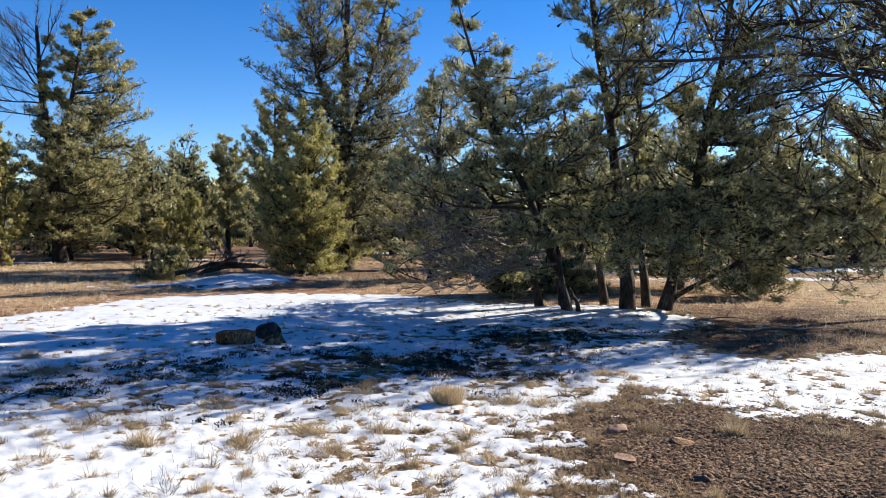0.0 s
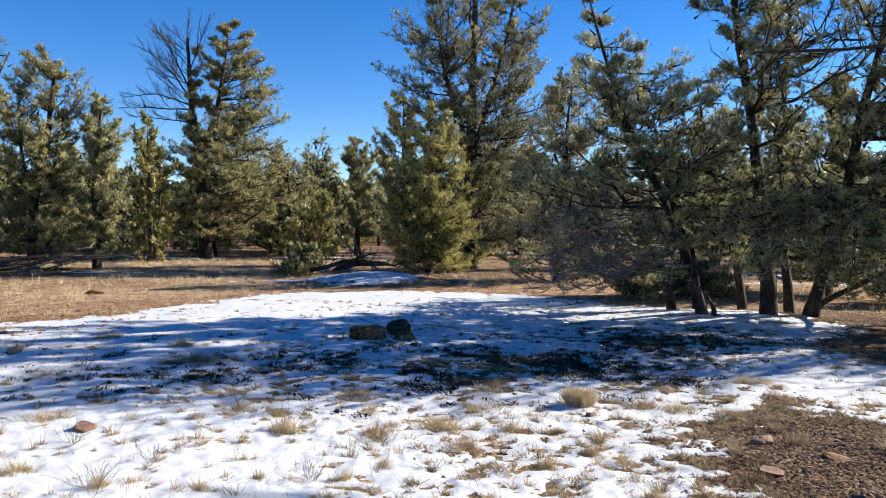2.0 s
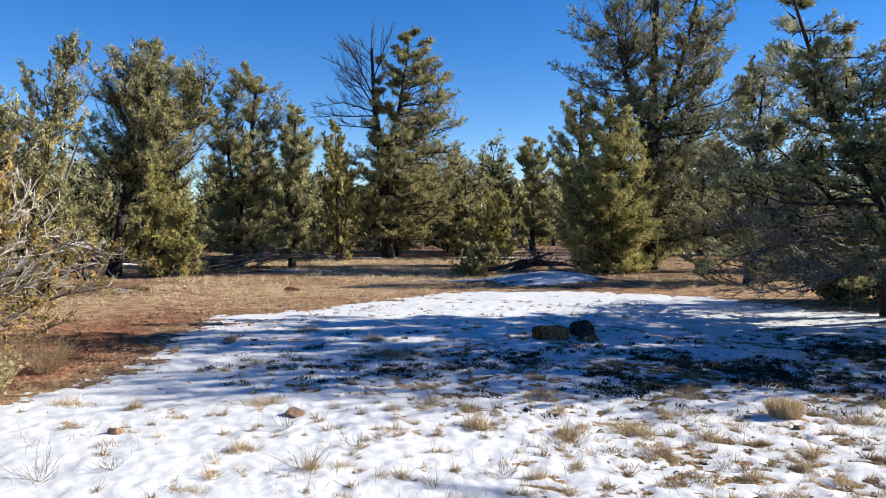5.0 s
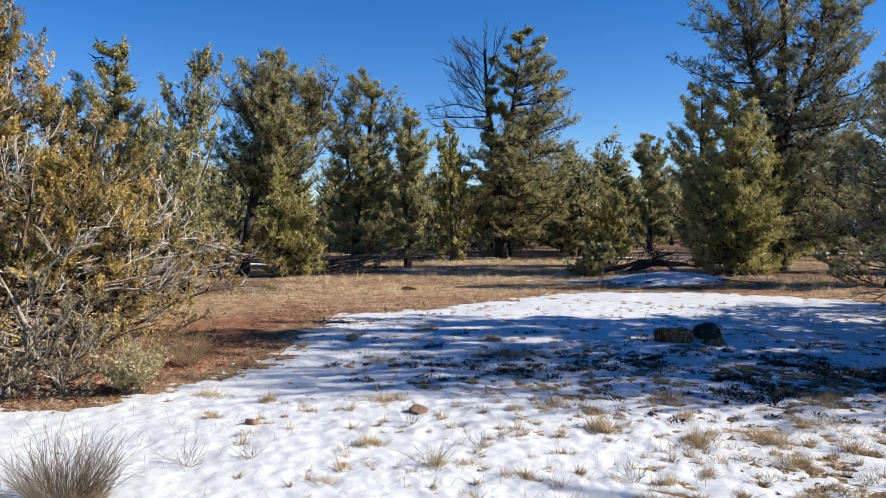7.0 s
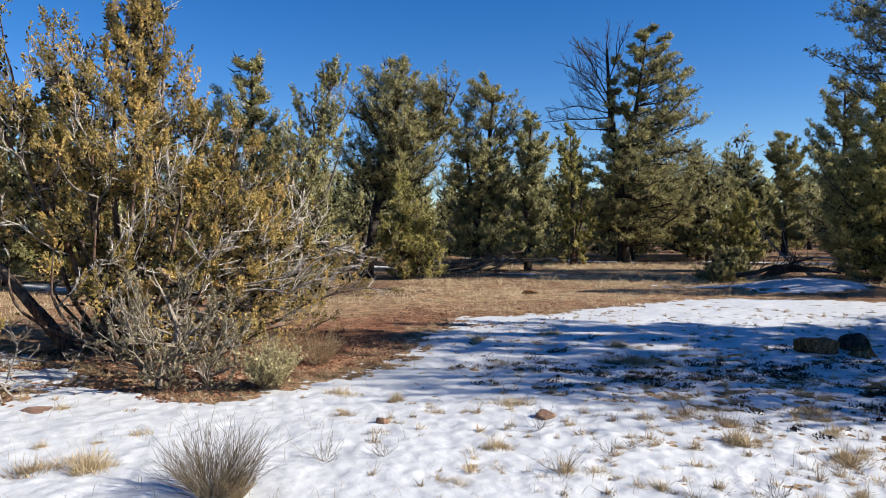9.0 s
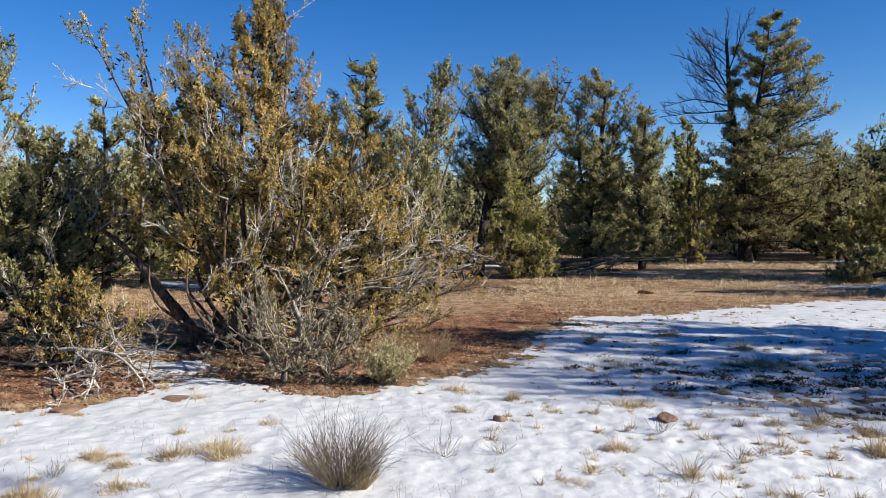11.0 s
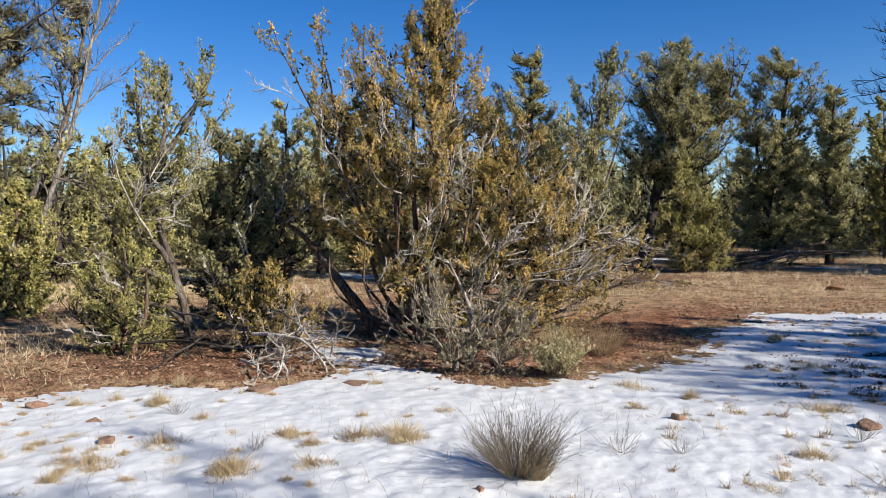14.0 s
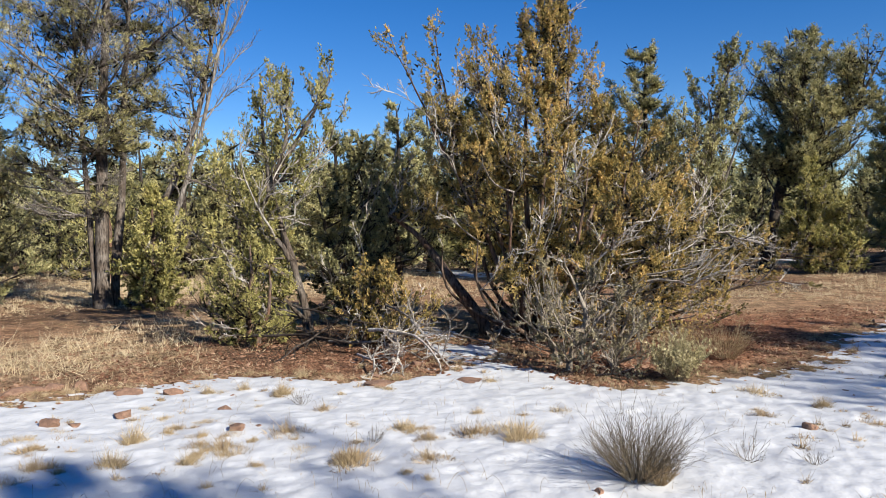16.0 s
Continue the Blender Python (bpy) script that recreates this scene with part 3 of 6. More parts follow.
def build_snow():
    vs, fs, off = [], [], 0
    for r0, r1, ratio, a0, a1, step in ((1.3, 30, 1.0064, 54, 194.16, 0.264), (0.25, 1.3 * 1.0064, 1.02, 54, 194.16, 2.0), (0.25, 30, 1.03, 194.16, 414, 1.57), (29.9, 70, 1.02, 40, 210, 1.0)):
        x, y, shape = fan(r0, r1, ratio, a0, a1, step)
        d = snow_depth(x, y)
        dents = np.clip(d / 0.02, 0, 1) * (0.004 * field(x, y, 0.25, 61, 1) + 0.012 * field(x, y, 0.1, 64, 2))
        z = lay(x, y) + dents + np.maximum(np.where(d > 0, 0.003 + 0.06 * np.maximum(d, 0) ** 0.75 + 0.1 * d, 0.6 * d), -0.03)
        f = sheet(shape)
        f = f[(d.ravel()[f] > -0.01).any(axis=1)]
        used, back = np.unique(f, return_inverse=True)
        vs.append(np.stack([x, y, z], -1).reshape(-1, 3)[used])
        fs.append(back.reshape(-1, 4) + off)
        off += len(used)
    ob = mesh_object("snow", np.concatenate(vs), np.concatenate(fs), snow_mat, smooth=True)
    return tagged(ob, "thin melting snow with bare patches on the soil", "snow", kind="structure")


# places under trees where needles and bark lie thick: x, y, reach
LITTER = [(4.2, 13.0, 2.0), (5.2, 10.6, 1.9), (6.4, 12.2, 1.9), (2.4, 5.3, 1.6), (3.2, 4.0, 2.0), (5.5, 7.0, 2.4), (5.0, 11.5, 1.8), (1.6, 10.5, 1.3), (-1.0, 8.2, 1.2), (-3.5, 23.0, 2.2), (-17.0, 33, 3.0), (-9.6, 4.6, 1.5), (-10.6, 1.8, 1.5), (-7.1, 4.1, 0.6), (-17.7, -1.4, 2.4),
          (-16, 13, 2.5), (-19, 20, 3), (-17.5, 24, 2.5), (13, 29, 5)]
build_ground()
build_snow()

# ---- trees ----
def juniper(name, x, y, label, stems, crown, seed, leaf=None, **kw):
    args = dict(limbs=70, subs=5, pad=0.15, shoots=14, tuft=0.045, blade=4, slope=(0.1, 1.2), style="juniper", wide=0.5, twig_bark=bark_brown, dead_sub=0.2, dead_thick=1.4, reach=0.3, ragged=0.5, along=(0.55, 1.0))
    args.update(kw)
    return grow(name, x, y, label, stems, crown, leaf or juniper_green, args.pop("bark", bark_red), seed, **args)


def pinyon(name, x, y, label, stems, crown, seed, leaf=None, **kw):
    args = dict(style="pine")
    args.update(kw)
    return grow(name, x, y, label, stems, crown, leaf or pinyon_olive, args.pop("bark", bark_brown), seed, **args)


def splayed(rng, rings, shift=0.0):
    """Stems that rise from one foot: rings of (count, reach, height, radius)."""
    stems = []
    for count, reach, height, radius in rings:
        for k in range(count):
            a = 2 * math.pi * (k + 0.5 * rng.random()) / count + reach
            x, y, h = reach * math.cos(a), reach * math.sin(a), height * rng.uniform(0.85, 1.12)
            stems.append(([(0.12 * x, 0.12 * y, 0), (0.6 * x, 0.6 * y, 0.22 * h + 0.1), (0.95 * x + shift * 0.5, 0.95 * y, 0.6 * h), (x + shift, y, h)], radius))
    return stems


# the golden juniper by the snow
juniper("juniper_tree", -9.74, 4.65, "large bushy juniper with rusty gold foliage and silver dead twigs",
        splayed(random.Random(41), [(1, 0.0, 4.5, 0.08), (3, 0.3, 4.0, 0.05), (5, 0.7, 3.2, 0.045), (7, 1.15, 2.2, 0.04), (8, 1.6, 1.3, 0.035)], 0.2)
        + [([(-0.2, -0.1, 0.1), (-0.8, -0.3, 1.6), (-1.3, -0.4, 2.7)], 0.045), ([(-0.2, 0.0, 0.2), (-0.7, -0.2, 1.8), (-1.15, -0.3, 2.9)], 0.045), ([(0.1, 0.0, 0.2), (1.0, 0.1, 0.8), (1.9, 0.2, 1.2), (2.7, 0.2, 1.35)], 0.035), ([(0.1, 0.2, 0.2), (0.8, 0.2, 1.2), (1.3, 0.2, 2.2), (1.5, 0.2, 3.2)], 0.04),
           ([(-0.75, 0.3, 0.0), (-0.95, 0.3, 0.35), (-1.35, 0.3, 0.9), (-1.7, 0.35, 1.4), (-2.2, 0.4, 1.75)], 0.1)],
        [(0.15, 0.7, 1.5), (0.4, 1.0, 2.4), (0.8, 1.4, 2.8), (1.2, 1.6, 2.9), (1.6, 1.7, 2.5), (2.0, 1.7, 2.2), (2.4, 1.75, 2.0), (3.2, 1.6, 1.6), (3.6, 1.3, 1.1), (3.9, 0.7, 0.8), (4.3, 0.45, 0.6), (4.9, 0.05, 0.4)], 101, juniper_gold,
        limbs=560, subs=5, pad=0.19, shoots=26, tuft=0.033, blade=6, wide=0.36, inner=4, dead=0.16, dead_low=0.2, dead_sub=0.24, dead_thick=1.25, slope=(0.2, 1.2), twig_bark=bark_grey, fill=0.35, reach=0.3, depth=0.9,
        extra=[([(-1.3, -0.4, 2.6), (-1.6, -0.4, 3.2), (-1.85, -0.4, 3.7), (-2.1, -0.4, 4.25)], 0.022, False), ([(-1.15, -0.3, 2.8), (-1.28, -0.3, 3.3), (-1.35, -0.3, 3.8), (-1.42, -0.3, 4.3)], 0.022, False), ([(-0.6, -0.3, 2.8), (-0.75, -0.3, 3.3), (-0.85, -0.3, 3.7), (-0.8, -0.3, 4.1)], 0.02, False),
               ([(0.1, 0.0, 4.0), (0.35, 0.1, 4.5), (0.7, 0.1, 4.75), (1.0, 0.1, 5.0)], 0.01, True), ([(0.1, 0.0, 4.1), (0.15, 0.0, 4.6), (0.35, 0.0, 5.0), (0.5, 0.0, 5.3)], 0.01, True), ([(-1.3, -0.4, 2.8), (-1.7, -0.4, 3.3), (-2.1, -0.4, 3.45), (-2.4, -0.4, 3.5)], 0.01, True)]
        + [([(0.8, -0.2, 0.5 + 0.2 * k), (1.6, -0.3, 0.7 + 0.2 * k), (2.4, -0.3 + 0.1 * k, 0.8 + 0.22 * k), (3.1 - 0.12 * k, -0.3 + 0.15 * k, 0.75 + 0.3 * k)], 0.012, True) for k in range(6)]
        + [([(-0.6 + 0.2 * k, -0.7, 0.5 + 0.25 * (k % 5)), (-0.5 + 0.2 * k, -1.1, 0.8 + 0.3 * (k % 5)), (-0.4 + 0.2 * k, -1.35, 1.2 + 0.32 * (k % 5)), (-0.2 + 0.3 * k, -1.45, 1.4 + 0.36 * (k % 5))], 0.008, True) for k in range(7)])
# the greener juniper beside it
juniper("juniper_tree", -11.3, 1.21, "sparse green juniper with twisted grey limbs",
        [([(0.45, 0, 0), (0.35, 0, 0.7), (0.1, 0, 1.5), (-0.15, 0.1, 2.4), (-0.2, 0.1, 3.1), (-0.22, 0, 3.85)], 0.06), ([(-0.1, 0.1, 2.2), (0.3, 0.1, 2.7), (0.7, 0.1, 3.3), (1.0, 0.1, 3.95)], 0.045), ([(0.0, 0, 2.3), (0.2, -0.1, 2.9), (0.28, -0.1, 3.7)], 0.035),
         ([(0.3, -0.1, 0.8), (-0.1, -0.3, 1.1), (-0.5, -0.4, 1.2), (-0.8, -0.4, 1.4)], 0.04), ([(0.4, 0.0, 0.2), (0.1, -0.4, 0.6), (-0.3, -0.6, 0.7), (-0.6, -0.7, 0.6)], 0.035), ([(0.2, 0, 1.2), (-0.4, 0.1, 1.9), (-0.9, 0.1, 2.3), (-1.5, 0.1, 2.5)], 0.04)],
        [(0.15, 0.85, 0.4), (0.8, 0.95, 0.45), (1.4, 0.8, 0.3), (1.9, 0.9, 0.5), (2.5, 1.3, 0.8), (3.1, 0.6, 0.95), (3.9, 0.4, 1.1)], 102, limbs=75, subs=5, pad=0.22, shoots=26, tuft=0.034, blade=6, wide=0.36, dead=0.22, dead_low=0.0, dead_sub=0.25, bark=bark_mid, twig_bark=bark_grey, inner=3, ragged=0.5)
# a dark one between the two, their shade put into its darker leaf colour
juniper("juniper_tree", -12.0, 2.5, "dark shaded juniper between two larger ones", [([(0, 0, 0), (0.0, 0.1, 1.0), (-0.1, 0.0, 1.9), (0.2, 0.0, 2.8)], 0.08), ([(0, 0.1, 0.1), (0.5, 0.3, 0.9), (0.8, 0.4, 1.8)], 0.06), ([(0, -0.1, 0.1), (-0.3, 0.1, 0.9), (-0.5, 0.1, 2.2)], 0.06)],
        [(0.2, 0.5, 0.7), (0.7, 0.6, 0.9), (1.6, 0.75, 1.1), (2.3, 0.6, 0.95), (2.8, 0.2, 0.6), (3.0, 0.0, 0.3)], 142, pinyon_dark, limbs=130, subs=5, dead=0.15, dead_low=0.25, bark=bark_brown, inner=4, tuft=0.045)
# the many-stemmed pinyon in the clump
pinyon("pinyon_tree", 3.24, 13.11, "tall many-stemmed pinyon pine with dark bark",
       [([(0, 0, 0), (0.03, 0, 0.6), (-0.14, 0, 1.2), (-0.08, 0, 1.9), (-0.24, 0, 2.96), (-0.5, 0, 4.55), (-0.7, 0.1, 5.9), (-0.8, 0.2, 7.6)], 0.125), ([(0.62, 0.3, 0), (0.85, 0.3, 0.79), (1.16, 0.35, 2.05), (1.3, 0.4, 3.2), (1.64, 0.4, 4.43), (1.8, 0.4, 6.6)], 0.11),
        ([(0.36, 0.9, 0), (0.33, 0.9, 0.5), (0.15, 0.9, 1.2), (0.2, 0.9, 1.8), (0.13, 0.9, 3.05), (0.3, 0.9, 4.6), (0.4, 0.9, 7.0)], 0.08), ([(-0.42, 1.3, 0), (-0.5, 1.3, 0.7), (-0.7, 1.3, 1.3), (-0.68, 1.3, 1.8), (-1.05, 1.2, 2.6), (-1.3, 1.2, 4.2)], 0.08), ([(0.65, 0.3, 0.15), (1.05, 0.2, 0.5), (1.6, 0.1, 0.75), (2.2, -0.1, 1.3), (2.8, -0.2, 2.2)], 0.05)],
       [(0.75, 0.8, 2.0), (1.1, 1.0, 2.7), (1.6, 1.1, 3.0), (2.5, 1.2, 3.6), (3.5, 1.5, 3.9), (4.5, 1.7, 3.7), (5.4, 2.0, 3.3), (6.0, 1.8, 2.8), (7.0, 1.3, 1.8), (8.0, 0.6, 0.8)], 103, pinyon_clump,
       limbs=225, subs=7, pad=0.1, tuft=0.065, blade=6, wide=0.21, inner=1, twigs=3, dead=0.18, dead_low=0.05, slope=(-0.15, 0.6), depth=0.6, ragged=0.55,
       extra=[([(0.1 + 0.1 * k, 0.1, 1.9 + 0.12 * (k % 4)), (0.1 + 0.2 * k, -0.5, 1.9 + 0.1 * (k % 3)), (-0.3 + 0.27 * k, -1.0 - 0.15 * (k % 3), 1.6), (-0.6 + 0.31 * k, -1.4 - 0.2 * (k % 3), 0.72 + 0.14 * (k % 4))], 0.016, False) for k in range(15)]
       + [([(-0.1 + 0.08 * k, 0.0, 2.2 + 0.1 * (k % 4)), (-0.3 + 0.15 * k, -0.4, 2.1), (-0.6 + 0.22 * k, -0.7 - 0.1 * (k % 3), 1.7 + 0.1 * (k % 2)), (-0.9 + 0.26 * k, -0.9 - 0.2 * (k % 4), 1.15 + 0.2 * (k % 3))], 0.015, False) for k in range(14)]
       + [([(0.5 + 0.1 * k, 0.3, 1.5 + 0.15 * (k % 3)), (0.7 + 0.16 * k, -0.1, 1.35), (0.8 + 0.24 * k, -0.4 - 0.1 * (k % 3), 0.95), (0.8 + 0.3 * k, -0.6 - 0.2 * (k % 4), 0.4 + 0.12 * (k % 4))], 0.013, k % 3 == 0) for k in range(12)])
pinyon("pinyon_tree", 2.18, 13.32, "pinyon clump with leaning stems and grey dead twigs",
       [([(0.08, -0.3, 0), (-0.05, -0.3, 0.4), (-0.2, -0.3, 0.9), (-0.5, -0.3, 1.8), (-1.1, -0.3, 3.0), (-1.6, -0.3, 4.2), (-1.95, -0.3, 5.5)], 0.08), ([(-0.02, 0.7, 0), (-0.2, 0.7, 1.1), (-0.6, 0.6, 2.4), (-0.9, 0.6, 3.6)], 0.09), ([(-0.46, 0.6, 0), (-0.75, 0.6, 1.2), (-1.4, 0.5, 2.2), (-2.2, 0.4, 3.0)], 0.075),
        ([(0.1, -0.4, 0), (-0.1, -0.45, 0.6), (-0.2, -0.5, 1.3), (-0.9, -0.6, 2.2)], 0.06), ([(0.25, -0.5, 0), (0.2, -0.5, 0.3), (0.1, -0.5, 0.55)], 0.05)],
       [(0.5, 2.4, -0.3), (0.9, 2.9, 0.0), (1.5, 3.1, 0.5), (2.1, 3.2, 0.8), (2.8, 3.1, 0.9), (3.6, 2.7, 0.6), (4.4, 2.5, -0.4), (5.1, 2.3, -1.3), (5.7, 2.05, -1.85)], 104, pinyon_clump,
       limbs=150, subs=7, pad=0.1, tuft=0.065, blade=6, wide=0.21, inner=1, twigs=3, slope=(-0.2, 0.6), depth=0.75, ragged=0.5,
       extra=[([(-0.2 - 0.05 * k, -0.4 + 0.08 * k, 0.9 + 0.06 * k), (-0.8 - 0.06 * k, -0.7 + 0.09 * k, 0.95 + 0.05 * k), (-1.4 - 0.1 * (k % 6), -1.0 + 0.14 * k, 0.75 + 0.04 * k), (-1.9 - 0.22 * (k % 6), -1.3 + 0.18 * k, 0.3 + 0.05 * k)], 0.014, True) for k in range(24)], dead=0.1, dead_low=0.35, dead_bark=bark_grey, dead_thick=1.7)
# the undergrowth and the pine that close the view behind the clump
pinyon("pinyon_tree", 5.8, 18.3, "green pinyon pine behind the clump", [([(0, 0, 0), (0.1, 0, 2.4), (0.0, 0, 4.6)], 0.12)], [(0.4, 1.3, 1.5), (1.4, 1.9, 1.9), (2.6, 2.0, 1.8), (4.0, 1.3, 1.2), (5.0, 0.4, 0.4)], 131, pinyon_clump, limbs=95, tuft=0.08, blade=4, wide=0.25, inner=1, ragged=0.5)
for k, (x, y, h) in enumerate([(1.5, 16.6, 1.3), (2.9, 17.4, 1.0), (6.9, 16.4, 1.2)]):
    pinyon("pinyon_sapling", x, y, "low bushy pinyon sapling behind the clump", [([(0, 0, 0), (0.05, 0, h * 0.8)], 0.04)], [(0.1, 0.8, 0.9), (h * 0.5, 0.9, 0.8), (h, 0.2, 0.3)], 135 + k, pinyon_dark, limbs=40, subs=6, tuft=0.07, blade=4, wide=0.25, dead=0.2, category="bush", parts=2)
# a half-dead pine whose boughs hang over the clump, and one that shades the walk
pinyon("pinyon_tree", 8.7, 13.0, "old half-dead pinyon pine with long overhanging boughs",
       [([(0, 0, 0), (0.1, 0, 2.0), (0.2, 0.1, 4.5), (0.0, 0.0, 7.2)], 0.09)],
       [(1.6, 1.2, 1.2), (3.0, 2.0, 2.0), (5.0, 2.4, 2.4), (6.5, 1.6, 1.6), (7.4, 0.6, 0.6)], 105, pinyon_clump, turn=0.0, inner=1, limbs=60, subs=16, tuft=0.062, blade=6, wide=0.24, dead=0.25, dead_sub=0.4, dead_thick=1.7,
       extra=[([(0.1, 0, 3.9), (-1.8, -1.6, 4.3), (-4.0, -2.4, 4.2), (-6.4, -2.6, 3.9)], 0.06, False), ([(0.1, 0, 4.4), (-1.8, -1.0, 5.1), (-4.2, -1.7, 5.2), (-6.8, -1.9, 5.0)], 0.055, False),
              ([(-2.0, -1.8, 4.3), (-2.8, -2.3, 3.9), (-3.4, -2.5, 3.1), (-3.7, -2.5, 2.4)], 0.018, True), ([(-1.4, -1.3, 4.3), (-2.1, -2.5, 4.6), (-3.4, -3.1, 4.9), (-5.0, -3.2, 4.7)], 0.04, False),
              ([(-0.4, -0.7, 4.2), (-1.4, -2.0, 4.1), (-2.4, -2.6, 3.7), (-3.8, -2.7, 3.7)], 0.04, False), ([(-1.8, -1.1, 5.1), (-3.0, -1.7, 4.6), (-4.2, -1.9, 4.5), (-5.4, -2.0, 4.0)], 0.016, True),
              ([(-3.0, -2.0, 4.4), (-3.6, -2.4, 4.9), (-4.4, -2.6, 5.4), (-5.6, -2.7, 5.6)], 0.016, False), ([(-2.2, -1.2, 5.1), (-3.0, -1.7, 5.6), (-4.2, -2.0, 5.9), (-5.4, -2.1, 5.8)], 0.018, True),
              ([(-0.4, -0.7, 4.6), (-2.0, -2.2, 5.0), (-3.5, -2.8, 5.2), (-5.5, -3.0, 5.3)], 0.035, False), ([(0.0, -0.5, 4.0), (-1.0, -1.8, 3.9), (-1.9, -2.6, 3.5), (-2.6, -3.0, 3.0)], 0.03, False),
              ([(-1.0, -1.5, 4.2), (-2.2, -2.4, 4.3), (-3.3, -3.0, 4.1), (-4.4, -3.3, 3.8)], 0.03, False), ([(-0.5, -0.8, 5.0), (-1.8, -1.9, 5.6), (-3.0, -2.5, 5.9), (-4.5, -2.8, 6.0)], 0.03, False)])
pinyon("pinyon_tree", 7.5, 5.35, "open pinyon pine beside the walk", [([(0, 0, 0), (0.1, 0, 4.0), (0.0, 0.0, 7.6)], 0.12)], [(2.6, 1.2, 1.2), (4.0, 1.7, 1.7), (6, 1.9, 1.9), (7.2, 1.4, 1.4), (8.2, 0.5, 0.5)], 125, pinyon_olive, limbs=90, tuft=0.09, ragged=0.5)
# the tall dark conifer and the bright small one before it
pinyon("pinyon_tree", -3.57, 27.24, "tall dark pinyon pine with an open upswept crown", [([(0, 0, 0), (-0.05, 0, 3), (-0.05, 0, 4.5), (0.1, 0, 8.4), (0.15, 0, 12.0)], 0.25), ([(-0.03, 0, 3.6), (0.5, 0.1, 5.8), (1.1, 0.2, 7.6), (1.7, 0.2, 10.4)], 0.14), ([(-0.04, 0, 4.4), (-0.9, 0.0, 6.6), (-1.5, 0.1, 9.6)], 0.1)],
       [(0.7, 0.8, 2.4), (1.9, 1.0, 2.6), (3.1, 1.4, 2.9), (4.3, 1.9, 3.3), (5.6, 2.4, 3.4), (8.0, 2.6, 3.3), (8.8, 2.8, 3.2), (9.6, 2.6, 3.0), (11.2, 1.5, 1.9), (12.8, 0.4, 0.7)], 106, pinyon_dark, limbs=225, tuft=0.085, blade=4, wide=0.28, dead=0.08, ragged=0.4, slope=(0.1, 0.7), inner=3)
pinyon("pinyon_tree", -4.62, 24.55, "young yellow-green pinyon pine, dense to the ground", [([(0, 0, 0), (0.05, 0, 2.6), (0, 0, 5.3)], 0.11)],
       [(0.12, 0.9, 1.8), (0.6, 1.3, 2.1), (1.5, 1.4, 2.0), (2.4, 1.5, 1.8), (3.4, 1.35, 1.4), (4.3, 0.7, 1.2), (5.2, 0.35, 0.8), (5.7, 0.1, 0.2)], 107, pinyon_bright, limbs=165, tuft=0.075, inner=2, dead_sub=0.02, ragged=0.45)
pinyon("pinyon_tree", -6.61, 29.25, "grey-green pinyon pine behind a young bright one", [([(0, 0, 0), (0.05, 0, 3), (0.1, 0, 6.4)], 0.14)], [(0.5, 0.8, 1.0), (3.1, 1.0, 1.1), (4.7, 1.1, 1.1), (6.0, 0.85, 0.9), (6.9, 0.2, 0.4)], 144, pinyon_grey, limbs=89, tuft=0.085, ragged=0.35)
pinyon("pinyon_tree", -0.3, 21.6, "broad dark pinyon pine behind the clump", [([(0, 0, 0), (0.1, 0, 3), (0.2, 0, 5.0)], 0.14)], [(0.4, 1.6, 2.2), (2, 1.8, 2.3), (4, 1.5, 1.8), (5.2, 1.0, 1.4), (6.2, 0.4, 0.6)], 108, pinyon_dark, limbs=98, tuft=0.08, dead=0.08, ragged=0.4)
